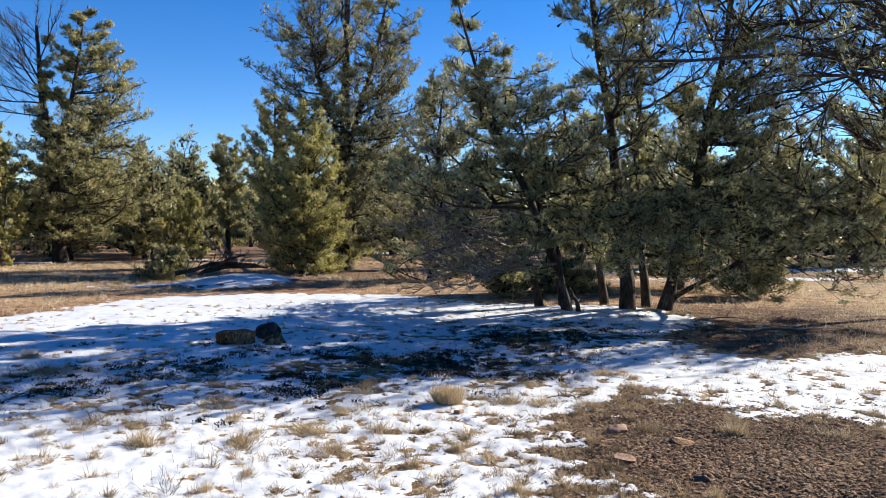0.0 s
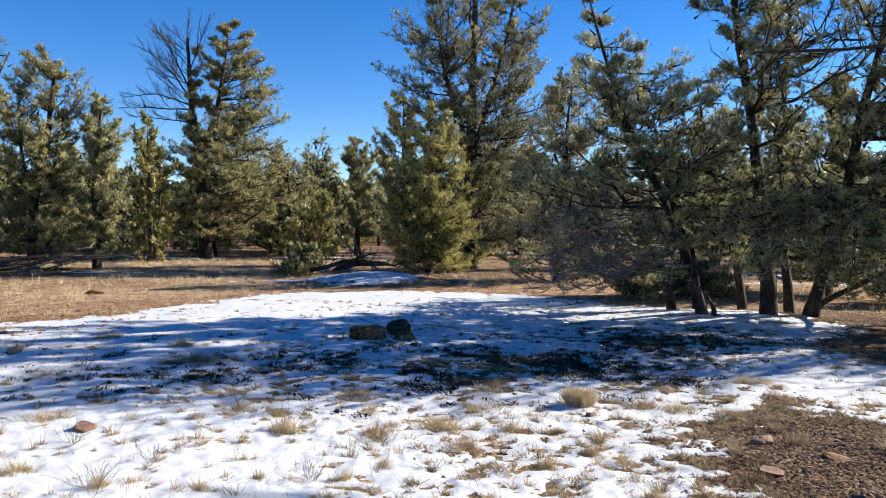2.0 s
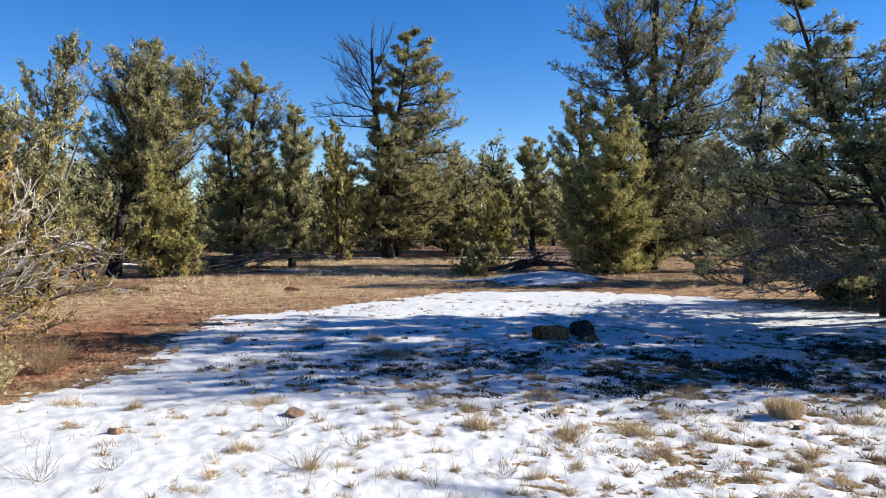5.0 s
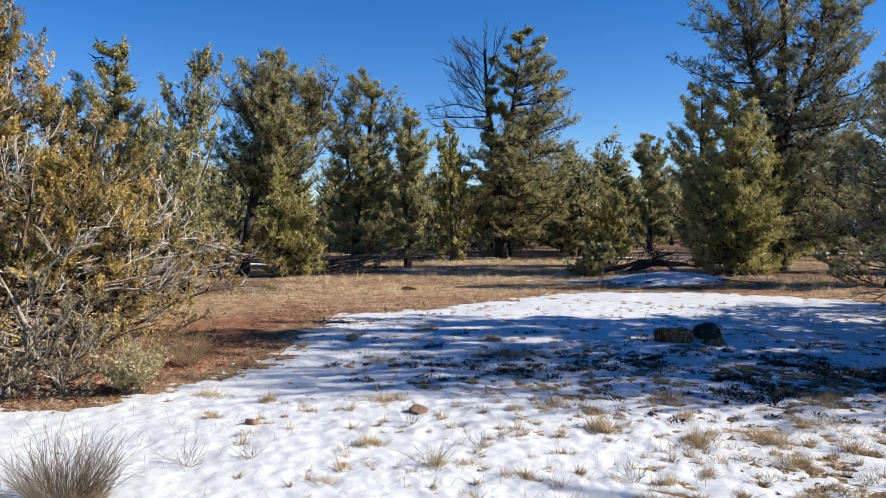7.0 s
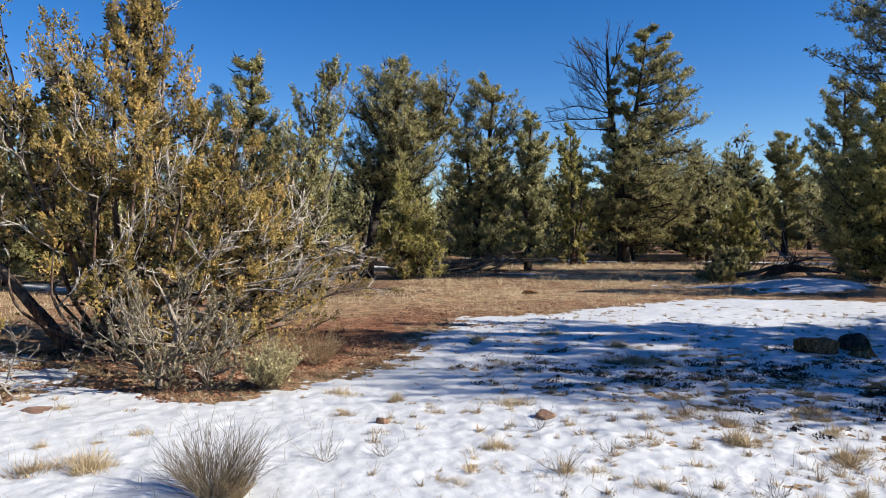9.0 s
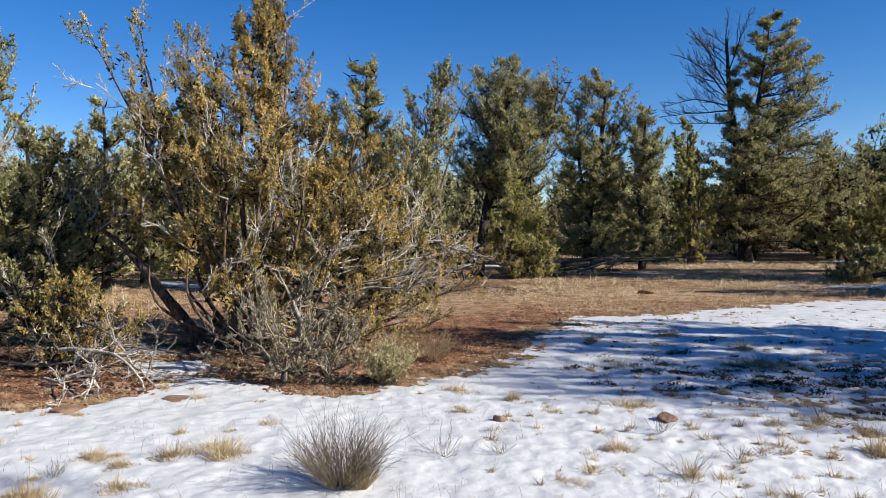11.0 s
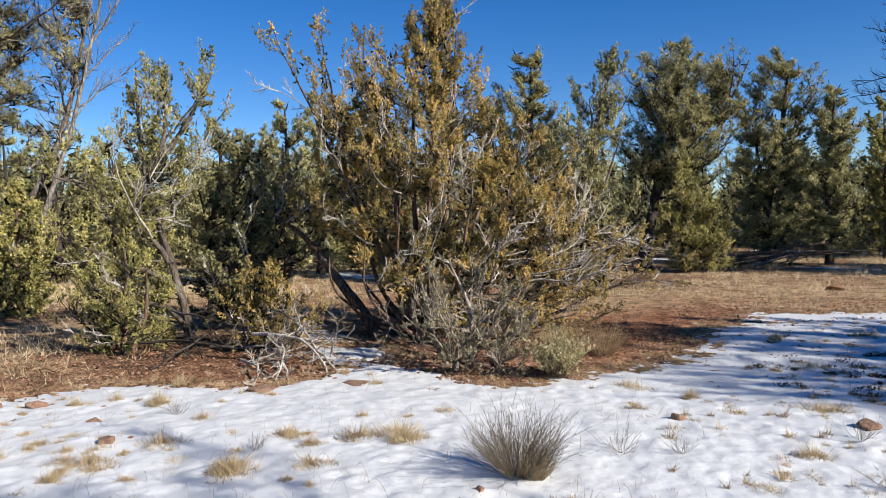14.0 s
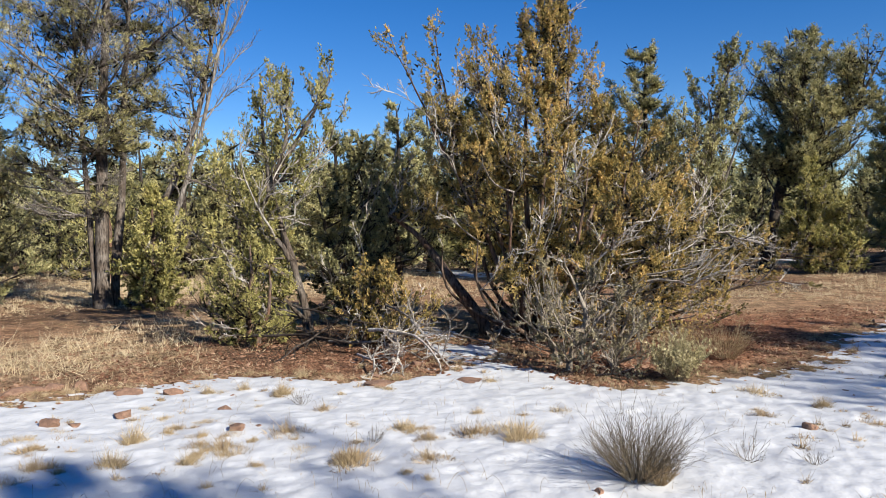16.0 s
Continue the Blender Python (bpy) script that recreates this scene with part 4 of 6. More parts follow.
# the lone tall tree with the bare top
pinyon("pinyon_tree", -16.66, 32.51, "tall pinyon pine with a half-bare dead top", [([(0, 0, 0), (-0.14, 0, 2.9), (-0.29, 0.05, 4.8), (-0.7, 0.1, 7.5), (-0.76, 0.1, 10.2)], 0.27), ([(-0.3, 0.05, 4.6), (0.48, 0.1, 6.8), (0.87, 0.1, 9.3), (1.02, 0.1, 10.7)], 0.14)],
       [(1.0, 1.9, 2.6), (2.1, 2.2, 3.2), (3.4, 2.1, 3.4), (4.8, 1.9, 3.5), (5.9, 1.5, 3.2), (7.0, 1.2, 2.8), (7.8, 0.6, 2.7), (8.9, 0.3, 3.0), (9.7, 0.1, 2.7), (10.6, -0.2, 2.2), (11.2, -0.5, 1.7)], 109, pinyon_olive,
       limbs=198, subs=11, tuft=0.1, blade=4, wide=0.28, slope=(-0.15, 0.45), dead_thick=1.35, inner=4, dead=0.05, dead_sub=0.06, ragged=0.25,
       extra=[([(-0.6, 0, 6.9), (-1.7, -0.2, 6.9), (-2.6, -0.4, 6.8), (-3.55, -0.5, 6.75)], 0.042, True), ([(-0.65, 0, 7.1), (-1.6, 0.2, 7.5), (-2.7, 0.3, 7.6), (-3.7, 0.4, 7.35)], 0.036, True), ([(-0.7, 0.1, 7.5), (-1.3, -0.3, 8.4), (-2.0, -0.6, 9.2), (-2.85, -0.8, 9.6)], 0.042, True),
              ([(-0.72, 0.1, 7.9), (-1.3, 0.3, 9.3), (-1.7, 0.5, 10.1), (-2.2, 0.6, 10.75)], 0.042, True), ([(-0.76, 0.1, 8.8), (-0.9, 0.1, 10.0), (-0.8, 0.1, 10.7), (-0.75, 0.1, 11.3)], 0.036, True), ([(-0.74, 0.1, 8.4), (-0.3, -0.2, 9.8), (0.0, -0.3, 10.6), (0.2, -0.3, 11.3)], 0.036, True), ([(-0.5, 0, 6.4), (-1.4, -0.5, 6.2), (-2.4, -0.8, 6.4), (-3.1, -1.0, 6.3)], 0.036, True),
              ([(0.7, 0.1, 8.2), (1.5, 0.1, 8.5), (2.3, 0.1, 8.7), (3.0, 0.1, 8.65)], 0.045, False), ([(-0.72, 0.1, 8.1), (-1.6, -0.1, 8.3), (-2.2, -0.2, 8.7), (-2.6, -0.2, 9.0)], 0.03, True)]
       + [([(-0.7, 0.1, 6.8 + 0.33 * k), (-1.1 - 0.1 * (k % 3), 0.5 - 0.4 * (k % 4), 7.2 + 0.34 * k), (-1.5 - 0.25 * (k % 3), 0.7 - 0.6 * (k % 4), 7.7 + 0.3 * k), (-1.8 - 0.35 * (k % 3), 0.8 - 0.7 * (k % 4), 8.0 + 0.29 * k)], 0.018, True) for k in range(10)])
# trees beside it
pinyon("pinyon_tree", -19.05, 17.81, "leaning pinyon pine with a wide airy crown", [([(0, 0, 0), (0.26, 0.1, 1.56), (0.43, 0.1, 2.78), (0.85, 0.2, 4.0), (1.1, 0.2, 5.3), (1.29, 0.2, 6.7), (1.38, 0.2, 7.6)], 0.19), ([(0.35, 0.1, 2.3), (1.16, 0.2, 3.94), (2.66, 0.3, 5.2), (3.4, 0.3, 6.8)], 0.1)],
       [(2.9, 0.2, 1.6), (3.6, 0.6, 2.6), (4.6, 0.6, 3.2), (5.3, 0.4, 3.4), (6.2, 0.3, 3.6), (6.9, 0.15, 3.3), (7.2, -0.1, 2.2), (7.75, -1.1, 1.55)], 110, pinyon_olive, limbs=155, tuft=0.075, dead=0.08, ragged=0.45, inner=4,
       extra=[([(0.4, 0, 2.4), (0.0, -0.1, 3.2), (-0.4, -0.2, 3.9), (-0.7, -0.3, 4.2)], 0.03, False), ([(0.9, 0.1, 4.2), (0.4, 0.0, 5.0), (0.0, -0.1, 5.5), (-0.35, -0.1, 5.7)], 0.025, False), ([(1.1, 0.2, 5.4), (0.7, 0.1, 6.2), (0.3, 0.1, 6.7), (-0.05, 0.1, 6.9)], 0.02, False)])
juniper("juniper_bush", -17.09, 17.8, "dense olive juniper bush", [([(0, 0, 0), (-0.2, 0, 1.4), (-0.15, 0, 3.1)], 0.1), ([(0.1, 0, 0), (0.6, 0.1, 1.0), (0.9, 0.1, 1.8)], 0.08), ([(0, 0, 0), (-0.4, 0, 0.9), (-0.7, 0, 1.8)], 0.06)], [(0.12, 0.8, 1.0), (1.0, 1.0, 1.4), (1.9, 0.95, 1.15), (2.7, 0.75, 0.5), (3.45, 0.3, 0.1)], 111, limbs=170, subs=5, tuft=0.055, pad=0.19, dead=0.08, category="bush", inner=3)
pinyon("pinyon_tree", -18.66, 23.57, "grey-green pinyon pine with a rounded crown", [([(0, 0, 0), (0.03, 0, 2.4), (0.56, 0, 4.8), (0.79, 0, 7.2)], 0.18), ([(0.03, 0, 2.0), (-0.3, 0, 4.0), (-0.43, 0, 5.8)], 0.1)], [(0.5, 1.2, 2.1), (2.0, 1.3, 2.0), (3.3, 1.3, 1.8), (4.5, 1.2, 1.6), (5.6, 1.1, 1.3), (6.7, 1.0, 1.5), (7.3, 0.7, 1.1), (7.75, 0.2, 0.6)], 112, pinyon_olive, limbs=155, tuft=0.085, dead=0.1, ragged=0.3)
pinyon("pinyon_tree", -16.71, 24.37, "pinyon pine with a ragged pointed crown", [([(0, 0, 0), (-0.1, 0, 3), (0.15, 0, 6.0)], 0.14)], [(0.4, 0.6, 1.0), (1.5, 0.75, 1.0), (2.6, 0.7, 0.95), (3.7, 0.75, 0.95), (4.8, 0.8, 0.9), (5.6, 0.55, 0.6), (6.3, 0.05, 0.25)], 113, pinyon_grey, limbs=107, tuft=0.085, dead=0.06, ragged=0.4)
juniper("juniper_tree", -17.5, 29.2, "slender upright juniper among pines", [([(0, 0, 0), (0, 0, 2.5), (-0.1, 0, 5.8)], 0.12), ([(0.1, 0, 0), (0.4, 0, 2.0), (0.4, 0, 4.2)], 0.08)], [(0.3, 0.9, 0.9), (2, 1.0, 1.0), (3.5, 1.05, 0.85), (5.0, 0.9, 0.5), (6.3, 0.35, 0.05)], 114, limbs=110, subs=5, tuft=0.085, pad=0.2, dead=0.15, ragged=0.4)
pinyon("pinyon_tree", -14.82, 37.17, "olive pinyon pine close behind a taller one", [([(0, 0, 0), (-0.1, 0, 3), (-0.3, 0, 5.4)], 0.14)], [(0.4, 1.1, 1.1), (2.7, 1.0, 1.0), (4.2, 0.9, 0.6), (5.7, 0.45, -0.1)], 127, pinyon_olive, limbs=74, tuft=0.11, blade=4, wide=0.28)
pinyon("pinyon_tree", -12.74, 44.2, "open pinyon pine with a flat rounded top", [([(0, 0, 0), (0, 0, 4), (-0.1, 0, 6.7)], 0.18)], [(1.0, 1.0, 1.2), (3.6, 0.9, 1.2), (5.0, 1.1, 1.4), (6.2, 1.2, 1.2), (7.1, 0.5, 0.3)], 128, pinyon_olive, limbs=65, tuft=0.125, blade=4, wide=0.28, ragged=0.35)
pinyon("pinyon_tree", -15.39, 44.42, "rounded olive pinyon pine in the middle distance", [([(0, 0, 0), (0, 0, 3.5), (0.3, 0, 5.6)], 0.18)], [(0.6, 0.9, 1.6), (3.3, 0.9, 1.4), (5.1, 0.8, 1.3), (6.0, 0.2, 0.7)], 129, pinyon_olive, limbs=65, tuft=0.125, blade=4, wide=0.28, ragged=0.35)
juniper("juniper_bush", -11.95, 33.96, "broad olive juniper bush in front of the far pines", [([(0, 0, 0), (-0.4, 0, 1.0), (-0.8, 0, 1.7)], 0.08), ([(0.1, 0, 0), (0.4, 0, 1.2), (0.5, 0, 2.7)], 0.08)], [(0.2, 1.0, 1.1), (1.0, 1.3, 1.2), (2.1, 0.9, 1.15), (3.0, -0.1, 0.8)], 145, limbs=80, subs=5, tuft=0.09, pad=0.2, category="bush", bark=bark_brown)
# behind the golden juniper
pinyon("pinyon_tree", -17.0, 11.68, "round-topped pinyon pine behind the junipers", [([(0, 0, 0), (0.1, 0, 3), (0.1, 0, 5.9)], 0.13), ([(0.05, 0, 1.5), (-0.6, 0, 3.0), (-0.8, 0, 4.4)], 0.07)], [(0.6, 1.0, 1.0), (2.3, 1.3, 1.2), (3.8, 1.2, 1.2), (5.0, 0.8, 0.8), (5.8, 0.55, 0.65), (6.3, 0.2, 0.3)], 115, pinyon_olive, limbs=108, tuft=0.075)
juniper("juniper_tree", -15.1, 11.7, "tall juniper with spreading pale limbs", [([(0, 0, 0), (0.0, 0.1, 1.5), (0.2, 0.1, 3.0), (0.6, 0.1, 4.2), (0.95, 0.1, 5.6)], 0.12), ([(0, 0, 0.3), (-0.5, 0, 1.6), (-0.8, 0, 3.2)], 0.08), ([(0.1, 0.1, 2.4), (0.5, 0.1, 3.4), (0.4, 0.1, 4.6)], 0.06), ([(0.0, 0.1, 1.2), (0.7, 0.1, 2.4), (1.1, 0.1, 3.6)], 0.06)],
        [(0.4, 0.8, 0.8), (2.3, 1.0, 1.1), (3.4, 0.9, 1.3), (4.3, 0.2, 1.4), (5.2, -0.3, 1.4), (5.9, -0.6, 1.25)], 116, pinyon_grey, limbs=190, subs=5, tuft=0.055, pad=0.17, wide=0.4, dead=0.14, dead_sub=0.2, twig_bark=bark_mid, ragged=0.5, bark=bark_mid)
# the dead-laden pine and its bush
pinyon("pinyon_tree", -17.27, -1.47, "old pinyon pine full of dead grey limbs", [([(0, 0, 0), (0.0, 0, 2.3), (0.1, 0, 4.6), (0.27, 0, 6.3), (0.3, 0, 8.4)], 0.15), ([(0.5, 0.3, 0), (0.9, 0.3, 1.5), (1.27, 0.3, 2.2), (1.79, 0.3, 3.17), (2.17, 0.2, 4.75), (2.56, 0.2, 6.6)], 0.09), ([(0.2, 0.3, 0), (0.45, 0.3, 2.9), (0.5, 0.2, 4.6), (0.7, 0.2, 7.6)], 0.1), ([(-0.1, 0.1, 0), (-0.2, 0.1, 2.4), (-0.3, 0, 4.0), (-0.45, 0, 6.3)], 0.07)],
       [(1.8, 1.0, 0.5), (2.5, 1.4, 1.0), (3.5, 1.5, 1.7), (4.6, 1.6, 2.1), (5.7, 1.6, 2.3), (6.5, 1.5, 2.5), (7.5, 1.0, 2.4), (8.7, 0.3, 1.6)], 117, pinyon_olive, inner=4, limbs=270, tuft=0.06, blade=6, wide=0.17, dead=0.4, dead_low=0.5, dead_sub=0.25, twig_bark=bark_grey, ragged=0.4, parts=14, bark=bark_mid, slope=(-0.1, 0.6),
       extra=[([(2.3, 0.2, 5.2), (2.6, 0.1, 5.9), (2.9, 0.1, 6.3), (3.1, 0.1, 6.8)], 0.03, True), ([(2.0, 0.2, 4.4), (2.5, 0.0, 4.9), (2.9, 0.0, 5.5), (3.2, 0.0, 5.7)], 0.025, True), ([(1.9, 0.2, 4.0), (2.4, 0.1, 4.2), (2.9, 0.0, 4.9), (3.4, 0.0, 5.1)], 0.02, True)])
juniper("juniper_bush", -16.6, -0.45, "upright green juniper bush under the old pine", [([(0, 0, 0), (0, 0, 1.3), (0, 0, 2.3)], 0.07)], [(0.1, 0.5, 0.6), (1.0, 0.65, 0.65), (1.8, 0.45, 0.5), (2.5, 0.15, 0.2)], 118, limbs=110, subs=4, tuft=0.05, pad=0.16, category="bush")
pinyon("pinyon_tree", -19.2, -4.4, "dark pinyon pine beside an older one", [([(0, 0, 0), (0.1, 0, 3), (0, 0, 7.3)], 0.2)], [(0.4, 2.2, 1.6), (3, 2.4, 1.6), (6, 1.9, 1.4), (7.6, 0.4, 0.4)], 119, pinyon_grey, limbs=131, tuft=0.08, dead=0.12)
# a thin screen of trees farther off behind the junipers
for k, (x, y, hgt) in enumerate([(-22.6, 4.6, 4.8), (-22.0, 6.4, 5.4), (-25.2, 8.6, 5.8), (-33.5, 2.6, 5.6), (-24.0, 10.6, 5.6), (-32.0, -1.0, 5.6), (-34.6, 0.9, 5.0)]):
    pinyon("pinyon_tree", x, y, "grey-green pinyon pine seen behind the junipers", [([(0, 0, 0), (0.1, 0, hgt * 0.5), (0, 0, hgt * 0.95)], 0.13)], [(0.5, 1.3, 1.4), (hgt * 0.4, 1.6, 1.5), (hgt * 0.75, 1.2, 1.1), (hgt, 0.3, 0.3)], 160 + k, pinyon_grey, limbs=65, blade=4, wide=0.28, tuft=0.09, dead=0.1, ragged=0.45, group="pines behind the junipers")
# at the clearing's edge past the clump
for k, (x, y, hgt) in enumerate([(13.2, 29.5, 6.5), (15.5, 28.0, 6.0), (18.5, 31.0, 7.0), (9.0, 33.0, 7.0), (5.5, 30.0, 6.5)]):
    pinyon("pinyon_tree", x, y, "dark pinyon pine at the clearing's edge", [([(0, 0, 0), (0.1, 0, hgt * 0.5), (0, 0, hgt * 0.95)], 0.17)], [(0.8, 1.6, 1.7), (hgt * 0.4, 1.9, 1.9), (hgt * 0.75, 1.4, 1.3), (hgt, 0.3, 0.3)], 130 + k, pinyon_olive, limbs=65, blade=4, wide=0.28, tuft=0.11, ragged=0.4, group="edge pines")

# ---- the woods behind ----
far_kinds = []
for k in range(7):
    hgt = (5.2, 6.0, 3.6, 6.6, 2.8, 5.6, 4.4)[k]
    pine = k not in (2, 4)
    make = pinyon if pine else juniper
    far_kinds.append(make("pinyon_tree" if pine else "juniper_tree", 0, 0, "olive pinyon pine of the far woods" if pine else "bushy juniper of the far woods",
                          [([(0, 0, 0), (0.15, 0, hgt * 0.5), (0, 0, hgt * 0.8)], 0.14)], [(0.2, 1.5, 1.6), (hgt * 0.35, 1.7, 1.7), (hgt * 0.7, 1.2, 1.3), (hgt * 0.88, 0.8, 0.8), (hgt, 0.3, 0.3)], 150 + k, (pinyon_olive, pinyon_dark, juniper_green, pinyon_grey, juniper_green, pinyon_grey, pinyon_olive)[k],
                          limbs=44, subs=6, shoots=4, tuft=0.17 if pine else 0.11, blade=4, wide=0.26, pad=0.2, along=(0.5, 1.0), inner=3, group="far woods", parts=0, dead=0.06, turn=0.0, ragged=0.3))
wood = random.Random(5)
spots = []
for _ in range(9000):
    a, r = radians(wood.uniform(-36, 108)), 37 + 27 * wood.random()
    if wood.random() < 0.1:
        a, r = radians(wood.uniform(58, 108)), wood.uniform(26, 40)
    p = (-r * math.sin(a), r * math.cos(a))
    if len(spots) < 185 and all((p[0] - q[0]) ** 2 + (p[1] - q[1]) ** 2 > 6.5 for q in spots):
        spots.append(p)
for k in range(44):     # unseen trees added round the back of the clearing to block sky light
    a, r = radians(112 + 208 * k / 43 + wood.uniform(-2, 2)), wood.uniform(20, 34)
    spots.append((-r * math.sin(a), r * math.cos(a)))
for k, (x, y) in enumerate(spots):
    src = far_kinds[k % 7]
    m = pose(x, y, 0, 0, 0, wood.uniform(0, 360))
    if k < 7:
        src.matrix_basis = m
    else:
        ob = copy_thing(src, m)
        s = wood.uniform(0.8, 1.12)
        ob.scale = (s, s, s)


def build_woodland():
    """The closed woods past the last trees that can be told apart."""
    rng = np.random.default_rng(77)
    n = 420
    a, r = np.radians(rng.uniform(-60, 130, n)), rng.uniform(64, 120, n)
    foot = np.stack([-r * np.sin(a), r * np.cos(a), np.zeros(n)], 1)
    hgt = rng.uniform(4.5, 8.0, n)
    m = 130
    h = rng.uniform(0.03, 1, (n, m)) ** 0.85
    wide = 2.3 * (1 - h) ** 0.6 * rng.uniform(0.2, 1, (n, m)) ** 0.5
    turn = rng.uniform(0, 6.283, (n, m))
    at = foot[:, None] + np.stack([wide * np.cos(turn), wide * np.sin(turn), h * hgt[:, None]], -1)
    axis = unit(np.stack([np.cos(turn), np.sin(turn), np.full((n, m), 0.6)], -1))
    v, f, t = blades(rng, at.reshape(-1, 3), axis.reshape(-1, 3), np.full(n * m, 0.75), 3, 0.9, 0.5, tint=np.repeat(rng.uniform(0.1, 0.8, n), m))
    return tagged(mesh_object("woodland", v, f, pinyon_grey, tint=t), "distant pinyon and juniper woods", "woods", kind="stuff")


build_woodland()


# ---- shrubs ----
def ground_z(x, y):
    x, y = np.array([float(x)]), np.array([float(y)])
    d = float(snow_depth(x, y)[0])
    return float(lay(x, y)[0]) + (0.003 + 0.06 * max(d, 0) ** 0.75 + 0.2 * d if d > 0 else 0.0)


def broom(name, x, y, label, height, reach, stems, seed, mat, leaf=None, upright=0.9, leaves=0, leaf_size=0.03, category="shrub", group="", forks=3):
    """A low shrub of many thin stems from one foot, with or without small leaves."""
    rng = np.random.default_rng(seed)
    root = thing(name, x, y, ground_z(x, y) - 0.01, label, category, group)
    turn = rng.uniform(0, 6.283, stems)
    out = reach / height * rng.uniform(0.05, 1, stems) ** 0.7
    way = unit(np.stack([np.cos(turn) * out, np.sin(turn) * out, np.full(stems, upright)], 1))
    foot = np.stack([np.cos(turn), np.sin(turn), np.zeros(stems)], 1) * (reach * 0.22 * rng.uniform(0, 1, (stems, 1)))
    lens = height * rng.uniform(0.6, 1.08, stems)
    lines = spray(rng, foot, way, lens, 6, 0.075, 0.1)
    side, side_len, _ = children(rng, lines, lens, forks, 0.25, 0.95, (15, 50), 0.5, 0.1, 3, 0.08, 0.5)
    for part_name, (v, f) in (("stemwork", tubes(lines, np.full(stems, 0.0011 + 0.0018 * height), np.full(stems, 0.0006), 3)), ("twigwork", tubes(side, np.full(len(side), 0.001), np.full(len(side), 0.0005), 3))):
        tint = np.clip(0.5 + 0.3 * rng.standard_normal(len(v) // 3), 0, 1).repeat(3)
        tagged(mesh_object(part_name, v, f, mat, root, tint=tint), kind="stuff")
    if leaves:
        at, along = sample(side, 0.2 + 0.8 * rng.uniform(0, 1, (len(side), leaves)))
        at, along = at.reshape(-1, 3), along.reshape(-1, 3)
        v, f, t = blades(rng, at, unit(along + 0.4 * rng.standard_normal(at.shape)), leaf_size * rng.uniform(0.6, 1.3, len(at)), 4, 0.8, 0.34)
        tagged(mesh_object("leaves", v, f, leaf, root, tint=t), kind="stuff")
    return root


broom("broom_shrub", -4.14, 2.25, "leafless grey broom-like shrub standing in snow", 0.38, 0.36, 260, 201, twig_shrub, upright=0.55, forks=5)
broom("grass_tuft", -4.02, 2.33, "dry tan grass at the foot of a bare shrub", 0.15, 0.15, 160, 202, dead_grass, category="grass")
grow("sagebrush", -7.35, 3.85, "large grey sagebrush with a crooked bare trunk", [([(-0.15, -0.1, 0), (-0.12, -0.08, 0.3), (0.05, -0.05, 0.5), (-0.2, -0.1, 1.15)], 0.035), ([(-0.12, -0.1, 0.2), (0.1, -0.1, 0.5), (0.35, -0.1, 0.75), (0.65, -0.1, 1.0)], 0.022), ([(-0.2, 0.2, 0), (-0.4, 0.2, 0.5), (-0.5, 0.2, 1.1)], 0.025), ([(0.3, 0.1, 0), (0.45, 0.1, 0.4), (0.6, 0.1, 0.85)], 0.025), ([(0, 0.2, 0), (0.0, 0.2, 0.5), (0.05, 0.2, 1.2)], 0.02)],
     [(0.08, 0.45, 0.7), (0.5, 0.75, 0.95), (0.9, 0.75, 0.85), (1.15, 0.6, 0.5), (1.3, 0.3, 0.2)], sage_leaf, sage_bark, 203, limbs=90, subs=5, pad=0.06, shoots=9, tuft=0.022, blade=4, dead_bark=sage_bark, inner=0, slope=(0.4, 1.2), style="juniper", wide=0.5, dead=0.35, dead_sub=0.2, category="shrub", parts=6, reach=0.34)
broom("rabbitbrush", -6.45, 4.38, "pale yellow-green rabbitbrush at the snow's edge", 0.42, 0.36, 170, 204, twig_shrub, rabbit_leaf, leaves=6, leaf_size=0.026)
broom("dead_brush", -7.25, 5.7, "low brown dead brush on bare soil", 0.4, 0.5, 120, 205, dead_grass, forks=5)
broom("dead_brush", -7.95, 5.6, "low brown dead brush on bare soil", 0.4, 0.5, 100, 206, dead_grass, forks=5)
juniper("juniper_bush", -9.75, 2.35, "low gold juniper bough drooping to the ground", [([(-0.3, 0.2, 0), (-0.1, 0.1, 0.5), (0.1, 0.05, 1.0)], 0.05), ([(-0.2, 0.1, 0.1), (0.2, 0, 0.5), (0.5, -0.1, 0.7)], 0.03)], [(0.12, 0.5, 0.5), (0.6, 0.6, 0.7), (1.0, 0.35, 0.3), (1.15, 0.2, 0.1)], 207, juniper_gold, limbs=60, subs=4, pad=0.12, shoots=17, tuft=0.03, blade=6, wide=0.34, category="bush", dead=0.2, parts=2)
juniper("juniper_bush", -10.5, 0.7, "low green juniper branches near the ground", [([(0, 0, 0), (0.0, 0, 0.6), (0.0, -0.05, 1.4)], 0.05), ([(0.1, 0.2, 0), (0.3, 0.2, 0.5), (0.35, 0.1, 1.1)], 0.04)], [(0.1, 0.6, 0.5), (0.8, 0.7, 0.6), (1.3, 0.4, 0.2), (1.5, 0.2, 0.1)], 208, limbs=45, subs=4, pad=0.15, shoots=18, tuft=0.03, blade=6, wide=0.34, category="bush", dead=0.25, parts=2)
juniper("juniper_bush", -7.83, 21.1, "small dark juniper bush by a snow mound", [([(0, 0, 0), (0, 0, 0.7)], 0.05), ([(0.3, 0, 0), (0.4, 0, 0.9)], 0.04)], [(0.1, 0.6, 0.8), (0.5, 0.6, 0.8), (1.0, 0.2, 0.4)], 209, pinyon_dark, limbs=70, subs=4, tuft=0.06, category="bush", parts=2)
